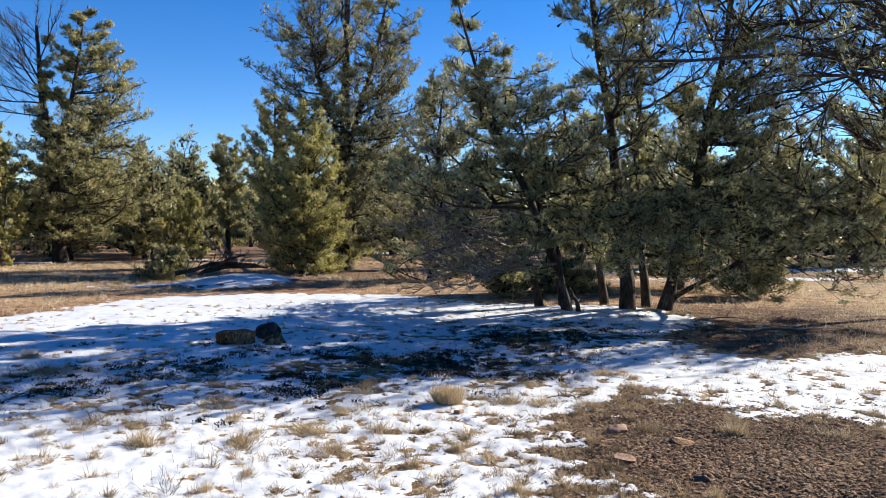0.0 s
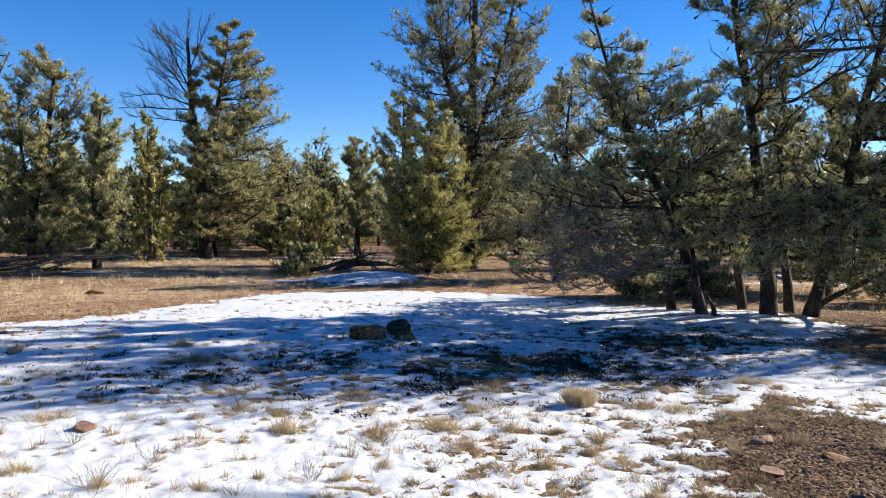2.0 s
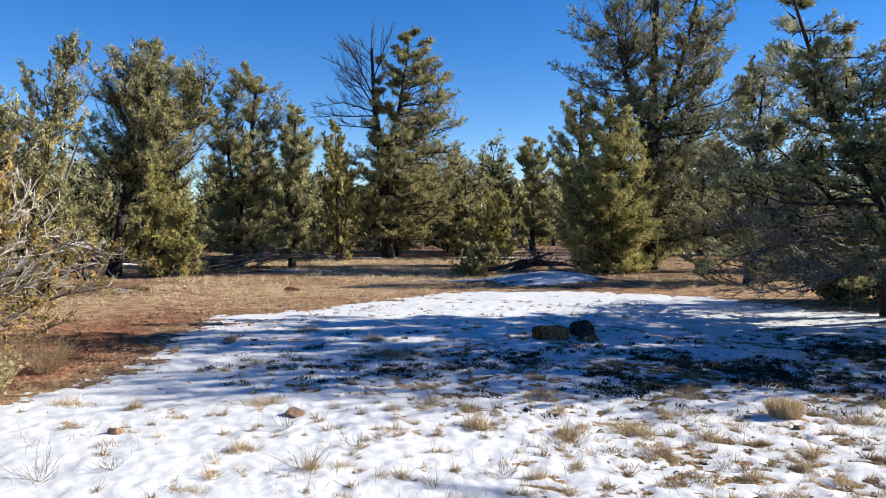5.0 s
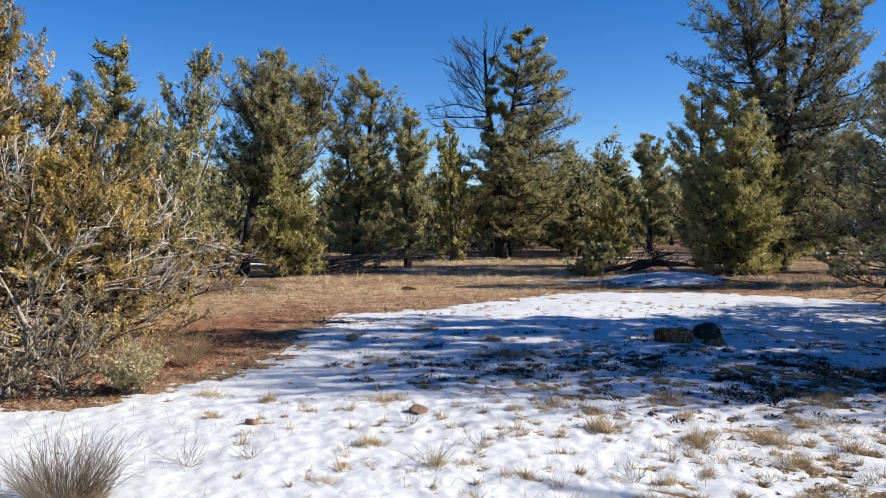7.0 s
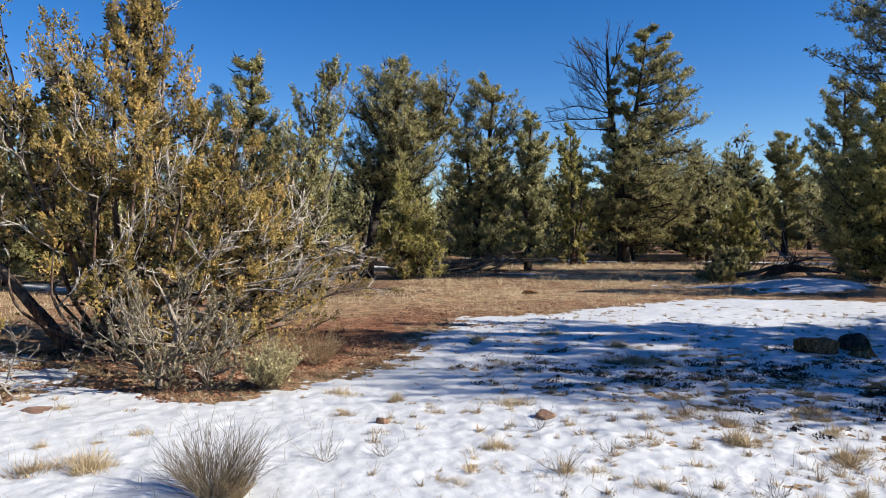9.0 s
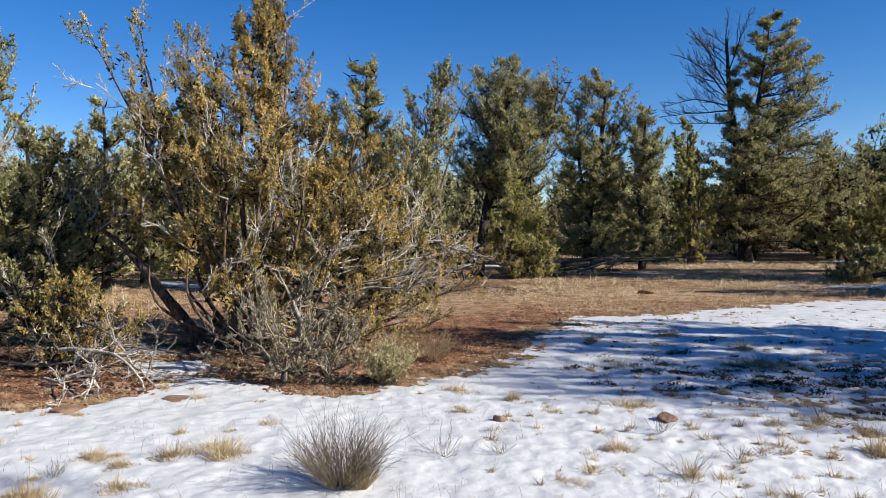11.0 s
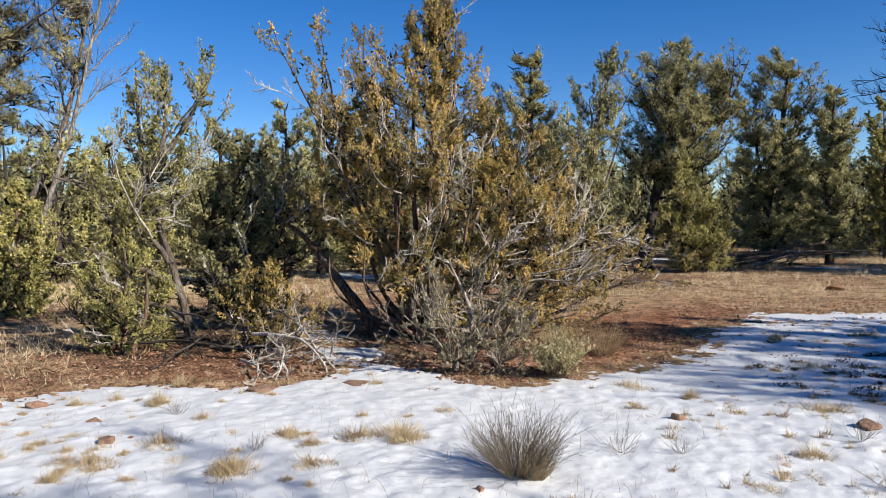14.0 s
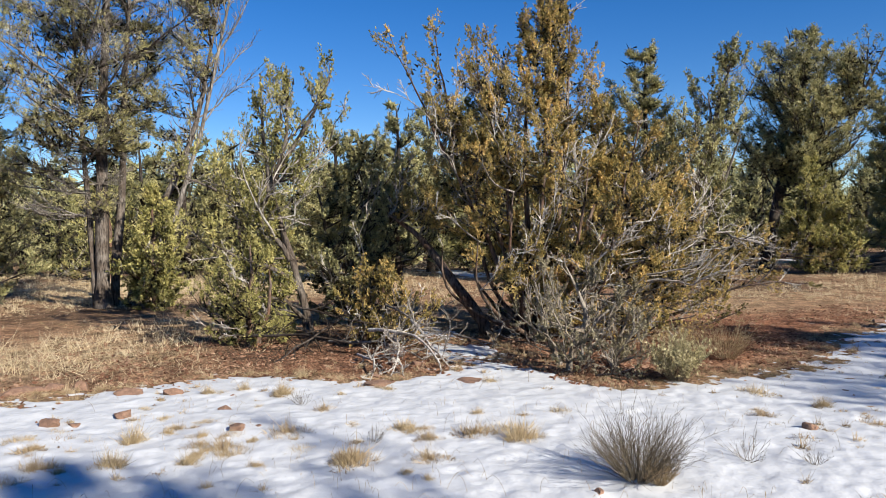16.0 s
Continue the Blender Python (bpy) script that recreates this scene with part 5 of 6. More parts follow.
for k, (x, y, h) in enumerate([(-3.46, 4.66, 0.16), (-2.75, 3.85, 0.2), (-5.03, 6.75, 0.14), (-4.15, 3.11, 0.2), (-2.73, 4.43, 0.13), (-5.22, 7.29, 0.15), (-6.9, 0.75, 0.14), (-5.5, 1.0, 0.13), (-3.9, 3.4, 0.1), (-1.6, 4.3, 0.14)]):
    broom("twig_shrub", x, y, "tiny leafless twiggy shrub poking through snow", h, h * 1.1, 16, 220 + k, twig_shrub, upright=0.6, group="twigs in the snow", forks=4)


# ---- grass ----
def tuft_mesh(seed, count, height, reach, flop, broad=1.0):
    """A tuft of fine dry blades: a low thatch of old growth, darkened for the shade inside the tuft, and paler straw
    that stands or leans out of it.
    """
    rng = np.random.default_rng(seed)
    turn = rng.uniform(0, 6.283, count)
    straw = rng.uniform(0, 1, count) < 0.42
    away = rng.uniform(0, 1, count) ** np.where(straw, 0.9, 0.6) * (1 + 0.25 * np.sin(3 * turn + seed) + 0.15 * np.sin(5 * turn + 2 * seed)) * np.where(straw, 0.75, 1.0)
    away = np.minimum(away, 1.0)
    foot = np.stack([np.cos(turn) * reach * away, np.sin(turn) * reach * away * 0.8, np.zeros(count)], 1)
    lean = np.where(straw, 0.35 * flop * away, 0.6 * flop * away)
    way = unit(np.stack([np.cos(turn), np.sin(turn), np.zeros(count)], 1) * lean[:, None] + np.array([0, 0, 0.8]) + 0.5 * rng.standard_normal((count, 3)))
    way[:, 2] = np.abs(way[:, 2]) + 0.05
    lens = 0.82 * height * (1.2 - 0.6 * away) * rng.uniform(0.45, 1.1, count) * np.where(straw, np.where(rng.uniform(0, 1, count) < 0.12, 2.4, 1.35), 0.6)
    wide = unit(np.cross(way, rng.standard_normal((count, 3)))) * rng.uniform(0.0007, 0.0016, (count, 1)) * broad
    v = np.stack([foot - wide, foot + wide, foot + way * lens[:, None]], 1).reshape(-1, 3)
    return v, [np.arange(count * 3).reshape(-1, 3)], np.repeat(np.where(straw, rng.uniform(0.25, 0.9, count), rng.uniform(0, 0.4, count)), 3)


def top_z(x, y):
    d = snow_depth(x, y)
    return lay(x, y) + np.where(d > 0, 0.003 + 0.06 * np.maximum(d, 0) ** 0.75 + 0.1 * d, 0.0)


TUFT_SHAPES = []
for k in range(8):
    v, f, t = tuft_mesh(300 + k, 700, (0.05, 0.055, 0.04, 0.07, 0.05, 0.045, 0.08, 0.055)[k], (0.09, 0.1, 0.13, 0.08, 0.1, 0.15, 0.07, 0.12)[k], (2.2, 1.8, 2.8, 1.4, 2.4, 3.0, 0.8, 2.0)[k])
    ob = mesh_object("grass_tuft", v, f, dead_grass if k % 3 == 1 else dry_grass, tint=t)
    TUFT_SHAPES.append(tagged(ob, "dry tan grass tuft in melting snow" if k % 3 != 1 else "grey-brown dead grass tuft in melting snow", "grass", "tufts in the snow"))
pick = random.Random(9)
TUFTS = [(0.86, 6.42, 1.9), (1.23, 6.31, 1.6), (1.81, 7.67, 1.3), (1.66, 7.76, 1.2), (0.57, 6.52, 1.7), (-0.75, 6.86, 1.4), (-0.95, 5.55, 1.6), (-0.49, 5.62, 1.3), (0.19, 5.47, 1.6), (1.54, 5.54, 1.2), (2.86, 5.38, 1.4), (2.15, 5.46, 1.3),
         (-5.47, 1.77, 1.5), (-5.42, 2.03, 1.5), (-5.2, 1.99, 1.3), (-5.18, 0.78, 1.5), (-5.81, 1.33, 1.1), (-5.49, 1.41, 0.9), (-5.75, 2.65, 0.9), (-7.38, 0.65, 1.1), (-6.64, 0.89, 0.9), (-5.73, 4.65, 1.3), (-5.1, 4.8, 1.0), (-5.04, 4.1, 0.9), (-3.41, 4.06, 1.2),
         (-4.25, 7.91, 2.6), (-4.0, 8.0, 2.0), (-6.16, 9.16, 2.2), (-2.76, 5.86, 1.9), (-4.14, 5.26, 1.8), (-4.87, 8.74, 1.8), (-1.94, 6.48, 2.0), (-1.09, 5.7, 2.1), (-0.8, 5.16, 1.8), (-0.71, 6.21, 2.2), (-2.15, 5.27, 1.5), (-1.43, 5.25, 1.8), (-5.36, 6.86, 1.9), (-6.73, 8.14, 1.5), (-4.5, 7.7, 1.8)]
for _ in range(75):
    a, r = pick.uniform(0, 6.283), 2.3 * pick.random() ** 0.6
    TUFTS.append((-6.0 + 0.8 * r * math.cos(a), 0.1 + r * math.sin(a), 0.55 + 0.95 * pick.random() ** 2))
spare = []
trial = [(radians(pick.uniform(56, 192)), 3.2 + 12 * pick.random() ** 1.2) for _ in range(36000)]
trial_depth = snow_depth(np.array([r * math.cos(a) for a, r in trial]), np.array([r * math.sin(a) for a, r in trial]))
for (a, r), d in zip(trial, trial_depth):
    x, y = r * math.cos(a), r * math.sin(a)
    if (-0.04 < d < 0.002 or (pick.random() < (0.17 if x > -4.8 else 0.05) and -0.04 < d < 0.05)) and len(spare) < 4300:
        (TUFTS if r < 8.5 and len(TUFTS) < 290 else spare).append((x, y, 0.6 + 0.9 * pick.random() ** 1.5))
tuft_z = 0.9 * top_z(*np.array(TUFTS).T[:2]) + 0.1 * lay(*np.array(TUFTS).T[:2])
for k, (x, y, s) in enumerate(TUFTS):
    s *= 1.3 if k < 40 else 1.2 if k < 100 else 0.85
    m = pose(x, y, tuft_z[k] - 0.006, 0, 0, pick.uniform(0, 360)) @ Matrix.Diagonal((s, s, s * pick.uniform(0.8, 1.2) * (0.6 if s > 2 else 1), 1))
    if k < 8:
        TUFT_SHAPES[k].matrix_basis = m
    else:
        copy_thing(TUFT_SHAPES[k % 8], Matrix()).matrix_basis = m


def build_small_tufts():
    """The tufts past those that stand singly."""
    px, py, ps = np.array(spare).T
    turn = np.arange(len(spare)) * 1.7
    base = 0.7 * top_z(px, py) + 0.3 * lay(px, py)
    vs, ts = [], []
    shapes = [tuft_mesh(400 + k, 80, (0.045, 0.035, 0.05, 0.04, 0.06)[k], (0.06, 0.08, 0.05, 0.09, 0.045)[k], 2.2, 1.5) for k in range(5)]
    for k in range(len(spare)):
        v, f, t = shapes[k % 5]
        c, n = math.cos(turn[k]), math.sin(turn[k])
        vs.append(np.stack([v[:, 0] * c - v[:, 1] * n + px[k] / ps[k], v[:, 0] * n + v[:, 1] * c + py[k] / ps[k], v[:, 2] + base[k] / ps[k]], 1) * ps[k])
        ts.append(np.clip(t * 0.6 + 0.4 * math.sin(k * 12.9) ** 2, 0, 1))
    v = np.concatenate(vs)
    ob = mesh_object("small_grass_tufts", v, np.arange(len(v)).reshape(-1, 3), dead_grass, tint=np.concatenate(ts))
    return tagged(ob, "many small dead grass tufts in patchy snow", "grass", kind="stuff")


build_small_tufts()


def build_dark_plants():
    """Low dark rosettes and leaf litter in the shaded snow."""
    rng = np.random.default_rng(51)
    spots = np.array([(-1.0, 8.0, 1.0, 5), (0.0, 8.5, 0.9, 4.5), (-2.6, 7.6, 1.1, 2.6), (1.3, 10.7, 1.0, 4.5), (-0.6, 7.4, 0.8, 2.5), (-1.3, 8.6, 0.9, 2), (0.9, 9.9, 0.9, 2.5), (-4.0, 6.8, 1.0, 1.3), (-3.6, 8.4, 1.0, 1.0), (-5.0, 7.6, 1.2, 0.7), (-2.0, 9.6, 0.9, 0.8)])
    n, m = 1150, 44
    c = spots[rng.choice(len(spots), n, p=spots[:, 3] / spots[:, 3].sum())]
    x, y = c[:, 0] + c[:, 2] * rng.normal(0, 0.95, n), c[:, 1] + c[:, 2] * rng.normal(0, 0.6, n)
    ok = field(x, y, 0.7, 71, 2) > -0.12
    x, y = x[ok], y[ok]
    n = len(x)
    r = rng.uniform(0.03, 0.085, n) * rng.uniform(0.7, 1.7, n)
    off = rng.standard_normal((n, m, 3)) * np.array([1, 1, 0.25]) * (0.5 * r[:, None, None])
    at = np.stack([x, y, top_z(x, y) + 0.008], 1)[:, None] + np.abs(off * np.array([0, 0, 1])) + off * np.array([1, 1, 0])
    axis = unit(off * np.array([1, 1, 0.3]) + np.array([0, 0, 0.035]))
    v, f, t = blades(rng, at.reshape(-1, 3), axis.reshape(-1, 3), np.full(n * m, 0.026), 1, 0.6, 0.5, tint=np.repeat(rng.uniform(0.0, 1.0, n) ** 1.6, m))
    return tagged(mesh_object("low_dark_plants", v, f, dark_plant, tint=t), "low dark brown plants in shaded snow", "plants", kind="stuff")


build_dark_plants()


def build_wisps():
    """Thin single grass stalks with curled tips that stand out of the snow."""
    rng = np.random.default_rng(81)
    n = 1300
    a, r = np.radians(rng.uniform(58, 192, n)), 3.0 + 6.5 * rng.uniform(0, 1, n) ** 1.3
    x, y = r * np.cos(a), r * np.sin(a)
    ok = (snow_depth(x, y) > -0.02) & (field(x, y, 1.6, 83, 2) > -0.25)
    x, y = x[ok], y[ok]
    n = len(x)
    tall = rng.uniform(0.05, 0.17, n)
    turn = rng.uniform(0, 6.283, n)
    side = np.stack([np.cos(turn), np.sin(turn), np.zeros(n)], 1)
    lean = rng.uniform(0.05, 0.7, n)
    s = np.linspace(0, 1, 6)
    curl = np.maximum(s - 0.65, 0) / 0.35
    rise = np.minimum(s, 0.85) - 0.35 * curl ** 2
    lines = np.stack([x, y, top_z(x, y) - 0.01], 1)[:, None] + tall[:, None, None] * (np.array([0, 0, 1.0]) * rise[None, :, None] + side[:, None] * (lean[:, None] * s[None] ** 1.5 + 0.2 * curl[None])[..., None])
    v, f = tubes(lines, np.full(n, 0.0012), np.full(n, 0.0009), 3)
    return tagged(mesh_object("grass_stalks", v, f, dead_grass, tint=np.repeat(rng.uniform(0.2, 0.7, n), 18)), "thin curled dry grass stalks in snow", "grass", kind="stuff")


build_wisps()


def scatter(rng, n, r0, r1, a0, a1):
    r, a = np.sqrt(rng.uniform(r0 ** 2, r1 ** 2, n)), np.radians(rng.uniform(a0, a1, n))
    return r * np.cos(a), r * np.sin(a)


def build_meadow():
    """Standing dry grass on the open soil."""
    rng = np.random.default_rng(21)
    x, y = scatter(rng, 110000, 7, 36, 50, 196)
    w = np.clip(0.34 + 1.3 * field(x, y, 2.2, 31, 3) + 0.35 * (x > 4), 0, 1) * np.clip((np.hypot(x, y) - 8.5) / 3, 0, 1)
    w = np.maximum(w, np.exp(-((x + 10.6) ** 2 / 3.5 + (y + 1.4) ** 2 / 4.5)))
    w = np.maximum(w, np.clip(1.4 - np.hypot((x + 24) / 6, (y - 1.5) / 6), 0, 1))
    w *= 1 - np.clip(1.5 * np.exp(-((x + 8.2) ** 2 / 2.6 + (y - 8.4) ** 2 / 7)), 0, 1)
    w *= 1 - np.clip(1.4 * np.exp(-((x + 9.5) ** 2 / 4 + (y - 2.5) ** 2 / 5)), 0, 1)
    ok = (snow_depth(x, y) < -0.012) & (rng.uniform(0, 1, len(x)) < w)
    x, y = x[ok][:26000], y[ok][:26000]
    n, c = len(x), 8
    far = np.hypot(x, y)
    foot = np.stack([x, y, lay(x, y)], 1)[:, None] + rng.standard_normal((n, c, 3)) * np.array([0.06, 0.06, 0])
    way = unit(np.array([0, 0, 1.0]) + 0.75 * rng.standard_normal((n, c, 3)))
    lens = rng.uniform(0.04, 0.12, (n, c, 1)) * (0.5 + 1.2 * rng.uniform(0, 1, (n, 1, 1)) ** 2) * (1 + 1.1 * np.exp(-((x + 10.9) ** 2 / 3 + (y + 1.7) ** 2 / 4)))[:, None, None]
    lens = lens * np.where(rng.uniform(0, 1, (n, 1, 1)) < 0.12, 2.3, 1.0)
    wide = unit(np.cross(way, rng.standard_normal((n, c, 3)))) * (0.0004 + 0.00023 * far[:, None, None])
    v = np.stack([foot - wide, foot + wide, foot + way * lens], 2).reshape(-1, 3)
    t = np.repeat(np.clip(rng.uniform(0.2, 0.9, n)[:, None] + 0.15 * rng.standard_normal((n, c)), 0, 1).ravel(), 3)
    return tagged(mesh_object("dry_meadow_grass", v, np.arange(len(v)).reshape(-1, 3), meadow_grass, tint=t), "pale dry grass on open soil", "grass", kind="stuff")


def build_litter(name, label, mat, seed, spots, n, small=0.012, large=0.05):
    """Bark chips, needles and small stones lying on the soil."""
    rng = np.random.default_rng(seed)
    which = rng.integers(0, len(spots), n)
    c = np.array(spots)[which]
    a, r = rng.uniform(0, 6.283, n), np.sqrt(rng.uniform(0, 1, n)) * c[:, 2] * 1.3
    x, y = c[:, 0] + r * np.cos(a), c[:, 1] + r * np.sin(a)
    ok = snow_depth(x, y) < 0.012
    x, y = x[ok], y[ok]
    n = len(x)
    size = small + (large - small) * rng.uniform(0, 1, n) ** 2.5
    turn = rng.uniform(0, 6.283, n)
    u = np.stack([np.cos(turn), np.sin(turn), 0.3 * rng.standard_normal(n)], 1) * size[:, None]
    w = np.stack([-np.sin(turn), np.cos(turn), 0.3 * rng.standard_normal(n)], 1) * (size * rng.uniform(0.2, 0.7, n))[:, None]
    at = np.stack([x, y, lay(x, y) + 0.006], 1)
    up = np.stack([np.zeros(n), np.zeros(n), size * 0.45], 1)
    v = np.stack([at - u, at - w, at + u, at + w, at + up], 1).reshape(-1, 3)
    b = (np.arange(n) * 5)[:, None]
    f = np.concatenate([b + np.array([[k, (k + 1) % 4, 4]]) for k in range(4)])
    return tagged(mesh_object(name, v, f, mat, tint=np.repeat(rng.uniform(0, 1, n), 5)), label, "litter", kind="stuff")


build_meadow()
build_litter("bark_litter", "dark bark chips and needles on bare soil", dark_litter, 31, [(2.4, 5.3, 1.5), (3.2, 4.4, 1.6), (1.9, 5.8, 0.9), (2.4, 5.3, 1.4), (2.2, 4.6, 1.3), (3.0, 5.4, 1.2), (1.7, 4.9, 0.8), (4.8, 11.3, 2.0), (4.4, 13.0, 1.6), (1.6, 10.5, 1.3), (-1.0, 8.2, 1.3), (0.3, 8.9, 1.2), (-3.0, 7.2, 1.4), (0.8, 5.6, 1.6)], 52000, 0.006, 0.026)
build_litter("red_gravel", "reddish chips and small stones on bare soil", red_litter, 32, [(-8.2, 8.2, 2.2), (-8.3, 5.9, 1.4), (-9.0, 3.6, 1.5), (-9.2, 1.2, 1.8), (-9.4, -1.2, 2.0), (-8.2, 11.5, 2.0), (-7.3, 3.9, 0.7)], 30000, 0.006, 0.04)


# ---- stones ----
def stone(x, y, size, mat, label, seed, squash=0.6, name="rock", sink=0.36, group="", rough=1.0):
    rng = np.random.default_rng(seed)
    bm = bmesh.new()
    bmesh.ops.create_icosphere(bm, subdivisions=3, radius=1)
    stretch = rng.uniform(0.75, 1.2, 3) * np.array([1, 0.85, squash])
    cuts = [(Vector(unit(rng.standard_normal(3))), rng.uniform(0.45, 0.8)) for _ in range(11)]
    for v in bm.verts:
        p = v.co.copy()
        for n, far in cuts:
            over = p.dot(n) - far
            if over > 0:
                p -= n * over * 0.97
        p *= 1 + rough * (0.12 * noise.noise(p * 2.2 + Vector((seed, 0, 0))) + 0.07 * noise.noise(p * 6))
        v.co = Vector((p.x * stretch[0], p.y * stretch[1], p.z * stretch[2])) * (size / 2)
    me = bpy.data.meshes.new(name)
    bm.to_mesh(me)
    bm.free()
    me.materials.append(mat)
    ob = new(name, me)
    ob.matrix_basis = pose(x, y, float(lay(np.array([x]), np.array([y]))[0]) + size / 2 * stretch[2] * (1 - sink * 2), 0, 0, rng.uniform(0, 360))
    return tagged(ob, label, "rock", group)


def old_log(x, y, length, r, turn, label, bark, seed):
    """A short weathered log lying on the snow, fluted and hollow-ended."""
    rng = np.random.default_rng(seed)
    z = float(top_z(np.array([x]), np.array([y]))[0])
    root = thing("log", x, y, z, label, "log")
    root.rotation_euler[2] = radians(turn)
    u, a = np.linspace(-0.5, 0.5, 15), np.linspace(0, 2 * math.pi, 29)[:-1]
    flute = 1 + 0.12 * np.sin(3 * a + seed) + 0.07 * np.sin(11 * a + 2 * seed) + 0.04 * rng.standard_normal(28)
    rad = r * (1 - 0.5 * np.abs(2 * u) ** 3)[:, None] * flute[None, :] * (1 + 0.1 * np.sin(7 * u[:, None] + 2 * a + seed) + 0.03 * rng.standard_normal((15, 28)))
    shell = np.stack([np.repeat((length * u)[:, None], 28, 1), rad * np.sin(a), 0.75 * r + rad * np.cos(a)], -1)
    shell[0, :, 0] += 0.1 * r * rng.standard_normal(28)
    shell[-1, :, 0] += 0.1 * r * rng.standard_normal(28)
    inner = [np.stack([np.full(28, e * length * 0.5 * k), 0.5 * r * q * np.sin(a), 0.75 * r + 0.5 * r * q * np.cos(a)], -1) for e, k, q in ((-1, 0.97, 1), (1, 0.97, 1), (-1, 0.86, 0.3), (1, 0.86, 0.3))]
    order = [inner[2], inner[0], *shell, inner[1], inner[3]]
    n = len(order)
    j, i = np.meshgrid(np.arange(n - 1), np.arange(28), indexing="ij")
    f = np.stack([j * 28 + i, j * 28 + (i + 1) % 28, (j + 1) * 28 + (i + 1) % 28, (j + 1) * 28 + i], -1).reshape(-1, 4)
    mesh_object("wood", np.concatenate(order), f, bark, root, smooth=True)


def old_stump(x, y, r, height, label, seed):
    """A low splintered stump with flared root feet."""
    rng = np.random.default_rng(seed)
    z = float(top_z(np.array([x]), np.array([y]))[0])
    root = thing("tree_stump", x, y, z, label, "stump")
    a, h = np.linspace(0, 2 * math.pi, 37)[:-1], np.linspace(0, 1, 9)
    flute = 1 + 0.13 * np.sin(6 * a + seed) + 0.06 * rng.standard_normal(36)
    rad = r * (0.48 + 0.6 * (1 - h) ** 2)[:, None] * flute[None, :] ** (1.6 - h)[:, None]
    tall = height * (1 + 0.28 * np.sin(a + 0.6) + 0.12 * rng.standard_normal(36))
    v = np.stack([rad * np.cos(a), rad * np.sin(a), -0.04 + h[:, None] * tall[None, :]], -1)
    core = np.stack([0.3 * r * np.cos(a), 0.3 * r * np.sin(a), np.full(36, height * 0.5)], -1)
    v = np.concatenate([v, core[None]])
    j, i = np.meshgrid(np.arange(9), np.arange(36), indexing="ij")
    f = np.stack([j * 36 + i, j * 36 + (i + 1) % 36, (j + 1) * 36 + (i + 1) % 36, (j + 1) * 36 + i], -1).reshape(-1, 4)
    mesh_object("wood", v.reshape(-1, 3), f, bark_rust, root, smooth=True)


old_log(-2.75, 9.85, 0.5, 0.112, 10, "weathered brown log lying in shaded snow", bark_rust, 501)
old_log(-2.42, 10.3, 0.34, 0.125, -14, "dark rotten log behind a splintered stump", bark_brown, 502)
old_stump(-2.26, 9.9, 0.21, 0.14, "low splintered orange-brown stump in snow", 503)
stone(0.12, 6.1, 0.13, rock_red, "small reddish rock in snow", 504)
stone(-3.64, 5.04, 0.2, rock_red, "orange-brown rock poking through snow", 505, 0.75)
stone(-4.57, 4.07, 0.15, rock_red, "small rounded brown rock in snow", 506, 0.8)
stone(1.7, 5.22, 0.27, rock_tan, "flat pale rock on dark soil", 507, 0.25)
stone(1.29, 5.54, 0.24, rock_red, "reddish broken rock on dark soil", 508, 0.35)
stone(1.16, 4.81, 0.2, rock_red, "reddish broken rock on dark soil", 509, 0.4)
stone(1.55, 4.44, 0.12, rock_dark, "small dark rock on bare soil", 510, 0.6)
stone(-10.6, 15.4, 0.42, rock_tan, "pale rock in dry grass", 511, 0.6)
stone(-7.21, 2.48, 0.42, rock_red, "flat pale reddish slab in the snow", 513, 0.14, sink=0.3)
stone(-7.45, 1.6, 0.34, rock_red, "flat orange stone under dead branches", 514, 0.35)
stone(-4.02, 1.9, 0.11, rock_red, "small red rock in snow", 512, 0.8)
for k, (x, y, s) in enumerate([(-8.54, -1.64, 0.42), (-8.7, -1.4, 0.26), (-8.56, -1.12, 0.22), (-8.1, -0.65, 0.34), (-7.9, -0.3, 0.26), (-7.08, -1.24, 0.26), (-7.0, -1.05, 0.2), (-6.52, -0.12, 0.11), (-6.3, 0.14, 0.19), (-6.35, 0.3, 0.1), (-7.05, 0.11, 0.16), (-7.18, -0.71, 0.22), (-7.6, 0.2, 0.14), (-9.2, 7.9, 0.16), (-8.6, 9.8, 0.2), (-8.9, 8.8, 0.12), (-9.6, 10.9, 0.2), (-8.3, 2.3, 0.2), (-7.9, 1.7, 0.16)]):
    stone(x, y, s, rock_red, "flat reddish rock at the snow's edge", 520 + k, 0.35 + 0.2 * (k % 3) / 2, group="rocks at the snow's edge")


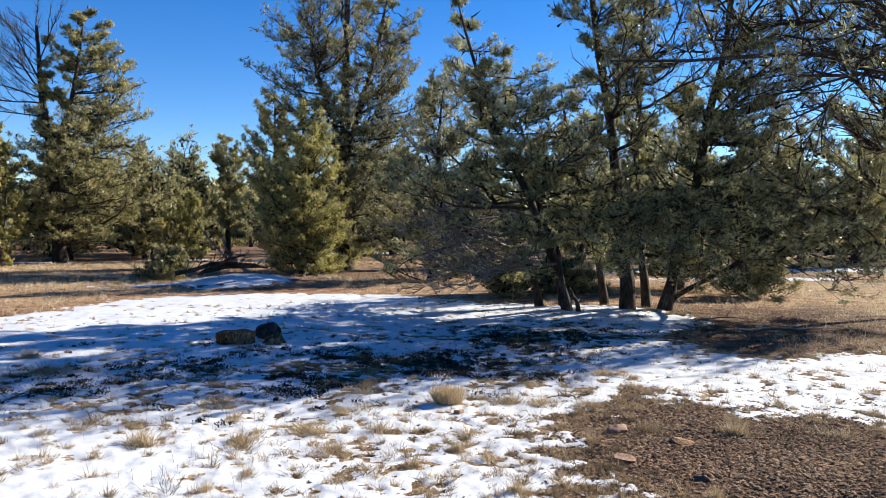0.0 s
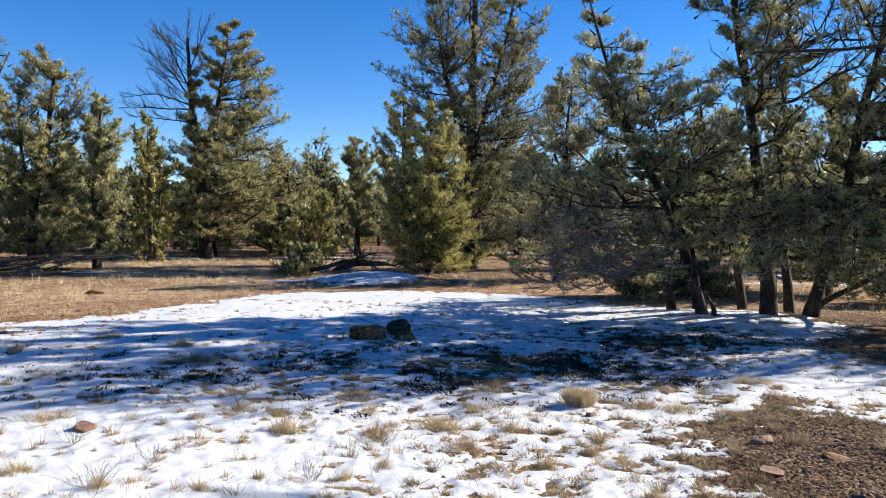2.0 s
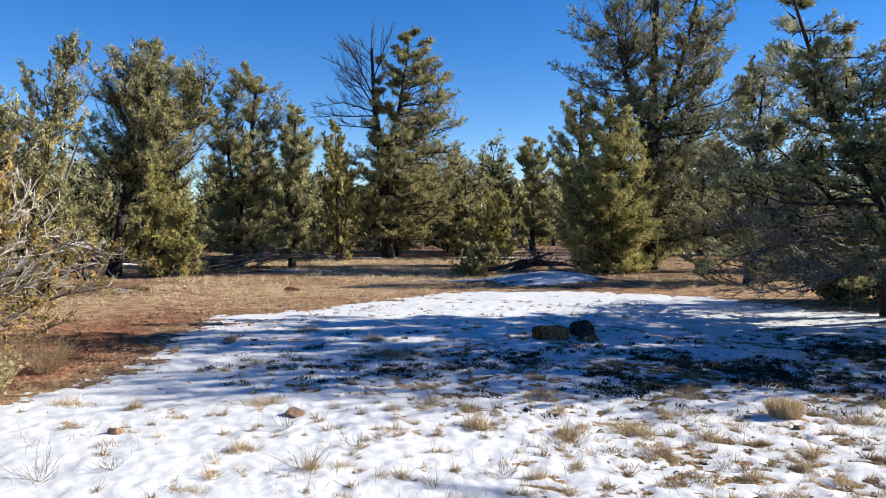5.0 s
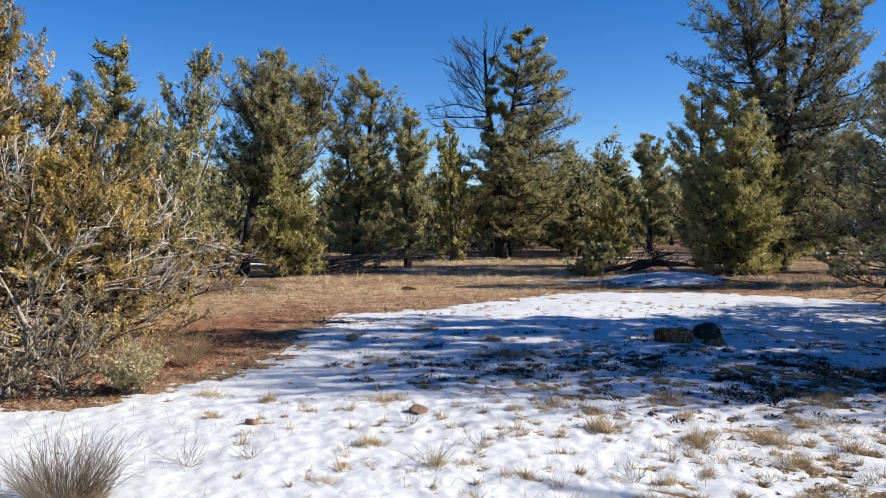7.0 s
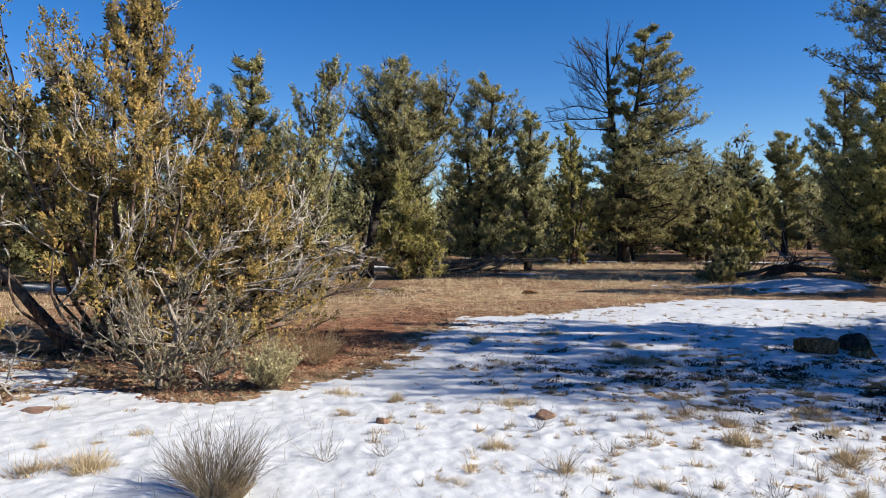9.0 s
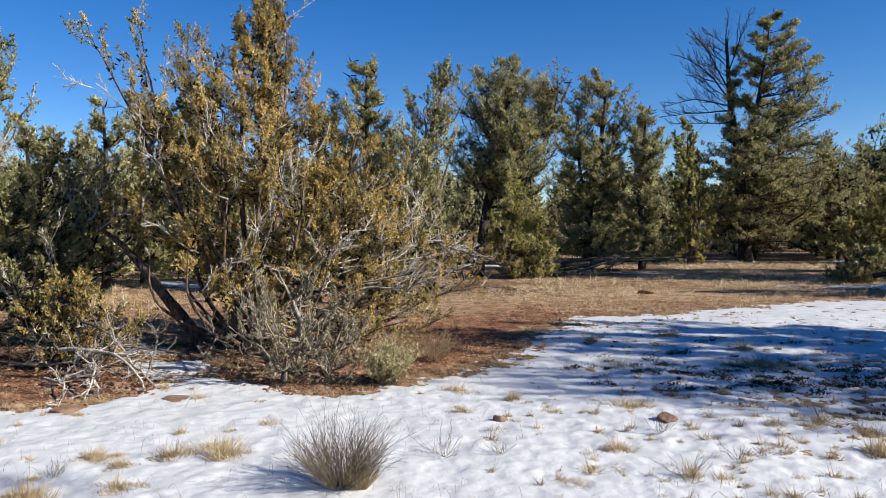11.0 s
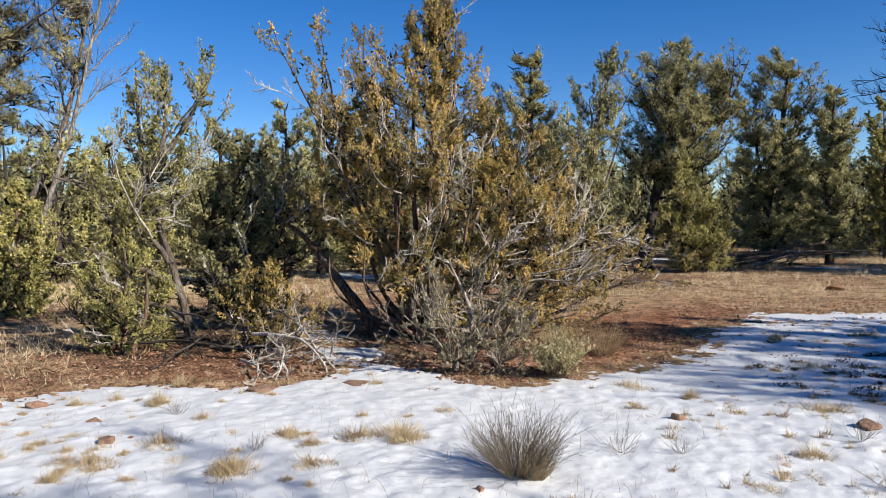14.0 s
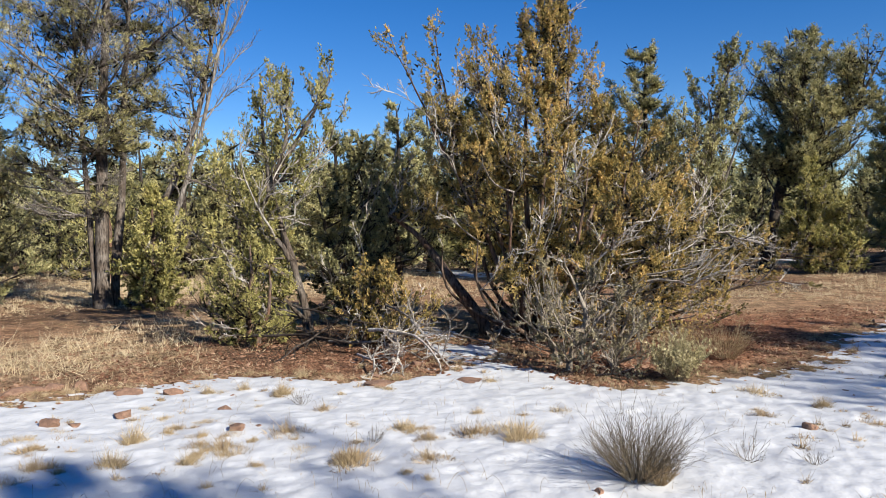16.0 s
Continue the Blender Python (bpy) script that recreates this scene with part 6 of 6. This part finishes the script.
# ---- dead wood ----
def dead_wood(name, x, y, label, stems, seed, mat, limbs=20, reach=0.6, z=0.0, category="dead wood", rise=(10, 40), subs=5, twigs=3, wander=0.06):
    """Fallen or broken wood: stems as in tree(), with bare side branches."""
    rng = np.random.default_rng(seed)
    root = thing(name, x, y, z, label, category)
    lines = np.stack([stem_line(rng, pts, 10, 0.025) for pts, _ in stems])
    for line, (_, r) in zip(lines, stems):
        v, f = tubes(line[None], np.array([r]), np.array([r * 0.3]), 8, 0.1, rng)
        mesh_object("stem", v, f, mat, root, smooth=True)
    lens = np.full(len(lines), reach * 2.0)
    a, al, _ = children(rng, lines, lens, limbs, 0.1, 1.0, (30, 80), 0.5, 0.1, 5, wander, 0.4)
    b, bl, _ = children(rng, a, al, subs, 0.2, 1.0, (20, 60), 0.45, 0.1, 4, wander, 0.3)
    c, cl, _ = children(rng, b, bl, twigs, 0.2, 1.0, (20, 60), 0.5, 0.1, 2, 0.08, 0.3)
    for line in (a, b, c):
        line[..., 2] = np.maximum(line[..., 2], 0.01)
    v, f = join([tubes(a, 0.006 + al * 0.014, np.full(len(a), 0.004), 4), tubes(b, 0.003 + bl * 0.01, np.full(len(b), 0.002), 3), tubes(c, np.full(len(c), 0.003), np.full(len(c), 0.0015), 3)])
    tagged(mesh_object("branchwork", v, f, mat, root, smooth=True), kind="stuff")
    return root


dead_wood("fallen_tree", -17.6, 21.0, "fallen dead tree with a tangle of grey branches", [([(-1.4, -2.0, 0.12), (0.0, 0.6, 0.3), (0.8, 2.6, 0.5)], 0.1), ([(-0.4, -1.4, 0.25), (0.9, 0.6, 0.5), (1.0, 2.8, 0.7)], 0.06), ([(-0.6, 0.2, 0.1), (0.4, 1.9, 0.3), (1.9, 2.9, 0.4)], 0.06), ([(0.9, -0.6, 0.1), (1.2, 1.4, 0.5), (2.9, 3.6, 0.45)], 0.05), ([(1.6, 0.2, 0.15), (0.9, 1.8, 0.45), (0.2, 3.4, 0.5)], 0.05)], 601, bark_mid, 20, 0.75, wander=0.09)
dead_wood("dead_branch_pile", -5.9, 19.4, "heap of dark dead roots and branches on a snow mound", [([(-1.0, -0.2, 0.15), (0.0, 0.1, 0.4), (1.0, 0.3, 0.35)], 0.07), ([(-0.5, 0.3, 0.1), (0.3, 0.0, 0.5), (0.8, -0.2, 0.6)], 0.06), ([(-0.3, 0.1, 0.2), (0.3, 0.2, 0.35), (1.3, 0.3, 0.3)], 0.08)], 602, bark_brown, 18, 0.5, z=0.22)
dead_wood("leaning_dead_tree", -6.6, 23.8, "leaning bare dead tree with grey branches", [([(0.6, -0.3, 0.1), (-0.2, 0.0, 0.5), (-1.0, 0.3, 1.2), (-1.5, 0.4, 2.0)], 0.05), ([(0.3, -0.2, 0.2), (-0.4, 0.0, 0.9), (-0.6, 0.2, 1.9)], 0.035)], 603, bark_grey, 12, 0.35)
dead_wood("dead_branch_pile", -8.35, 2.25, "silver dead juniper branches lying at the snow's edge", [([(-0.7, -0.3, 0.35), (0.0, 0.0, 0.42), (0.4, 0.1, 0.3), (0.6, 0.15, 0.03)], 0.026), ([(-0.6, 0.2, 0.45), (0.0, 0.15, 0.36), (0.35, 0.2, 0.2), (0.5, 0.3, 0.03)], 0.02), ([(-0.5, -0.5, 0.1), (0.05, -0.4, 0.14), (0.6, -0.6, 0.03)], 0.016), ([(-0.9, 0.0, 0.1), (-0.2, -0.1, 0.12), (0.55, -0.3, 0.05)], 0.018), ([(-0.7, -0.1, 0.3), (0.1, -0.15, 0.33), (0.45, -0.35, 0.2), (0.62, -0.5, 0.02)], 0.018)], 604, dead_silver, 12, 0.3, wander=0.1)
dead_wood("dead_branch", -8.9, 5.4, "bare silver boughs reaching from the juniper", [([(-0.7, -0.6, 1.0), (0.0, 0.3, 1.1), (0.6, 1.1, 1.05)], 0.012), ([(-0.7, -0.4, 0.8), (0.2, 0.3, 0.85), (0.6, 1.2, 0.7)], 0.012), ([(-0.6, -0.2, 0.6), (0.3, 0.3, 0.6), (0.8, 1.0, 0.45)], 0.016)], 605, dead_silver, 10, 0.3)
dead_wood("dead_branch_pile", -9.1, 2.9, "tangle of silver dead twigs under the junipers", [([(-0.9, -0.9, 0.3), (0.0, -0.1, 0.3), (0.7, 0.5, 0.15)], 0.02), ([(-0.8, 0.3, 0.5), (0.1, 0.1, 0.35), (0.8, -0.3, 0.1)], 0.02), ([(-0.6, -1.3, 0.15), (0.1, -0.9, 0.25), (0.6, -0.5, 0.08)], 0.018), ([(-0.4, 0.9, 0.3), (0.3, 0.7, 0.3), (0.9, 0.3, 0.12)], 0.018), ([(-0.5, -0.6, 0.6), (0.2, -0.4, 0.5), (0.7, -0.2, 0.3)], 0.016)], 612, bark_grey, 10, 0.3)
dead_wood("dead_branch_pile", -9.7, 1.4, "grey dead boughs lying under a juniper", [([(-0.6, -0.8, 0.2), (0.1, -0.1, 0.3), (0.6, 0.8, 0.12)], 0.022), ([(-0.5, 0.5, 0.4), (0.1, 0.1, 0.3), (0.6, -0.5, 0.1)], 0.02), ([(-0.3, -0.2, 0.6), (0.2, 0.3, 0.5), (0.5, 0.9, 0.3)], 0.016)], 613, bark_brown, 9, 0.3)
dead_wood("dead_snag", -17.1, -0.2, "leaning bare dead trunk with grey branches", [([(-0.1, -0.3, 0), (0.0, 0.0, 1.6), (0.2, 0.6, 3.2), (0.3, 1.0, 5.0), (0.4, 1.4, 6.6)], 0.07)], 606, bark_grey, 30, 1.1, category="dead tree")
dead_wood("fallen_branch", 5.0, 10.9, "thin dead branch lying on needle litter", [([(-0.6, 0.2, 0.03), (0.2, 0, 0.05), (0.9, -0.1, 0.03)], 0.014)], 607, dead_silver, 5, 0.2, subs=2, twigs=2)
dead_wood("fallen_branch", 4.2, 11.9, "thin dead branch lying on needle litter", [([(-0.5, -0.2, 0.03), (0.2, 0, 0.08), (0.8, 0.1, 0.03)], 0.016)], 608, bark_grey, 5, 0.25, subs=2, twigs=2)


def grass_tussock(x, y):
    """A stiff bunch of old straw, cropped level, with matted thatch inside, darkened for the shade there."""
    rng = np.random.default_rng(610)
    root = thing("grass_tussock", x, y, ground_z(x, y) - 0.015, "cropped bunch of stiff tan straw in snow", "grass")
    n = 1300
    turn, away = rng.uniform(0, 6.283, n), np.sqrt(rng.uniform(0, 1, n))
    foot = np.stack([0.105 * away * np.cos(turn), 0.085 * away * np.sin(turn), np.zeros(n)], 1)
    way = unit(np.stack([0.3 * away * np.cos(turn), 0.3 * away * np.sin(turn), np.ones(n)], 1) + 0.22 * rng.standard_normal((n, 3)))
    tall = 0.165 * rng.uniform(0.6, 1.08, n)
    wide = unit(np.cross(way, rng.standard_normal((n, 3)))) * rng.uniform(0.0012, 0.0026, (n, 1))
    top = foot + way * tall[:, None]
    v = np.stack([foot - wide, foot + wide, top + 0.6 * wide, top - 0.6 * wide], 1).reshape(-1, 3)
    tagged(mesh_object("straw", v, np.arange(4 * n).reshape(-1, 4), dry_grass, root, tint=np.repeat(rng.uniform(0.25, 0.85, n), 4)), kind="stuff")
    bv, bf, bt = tuft_mesh(611, 300, 0.05, 0.17, 2.0)
    tagged(mesh_object("thatch", bv, bf, dead_grass, root, "matted thatch darkened for the shade inside", tint=bt), kind="stuff")


grass_tussock(0.04, 6.45)
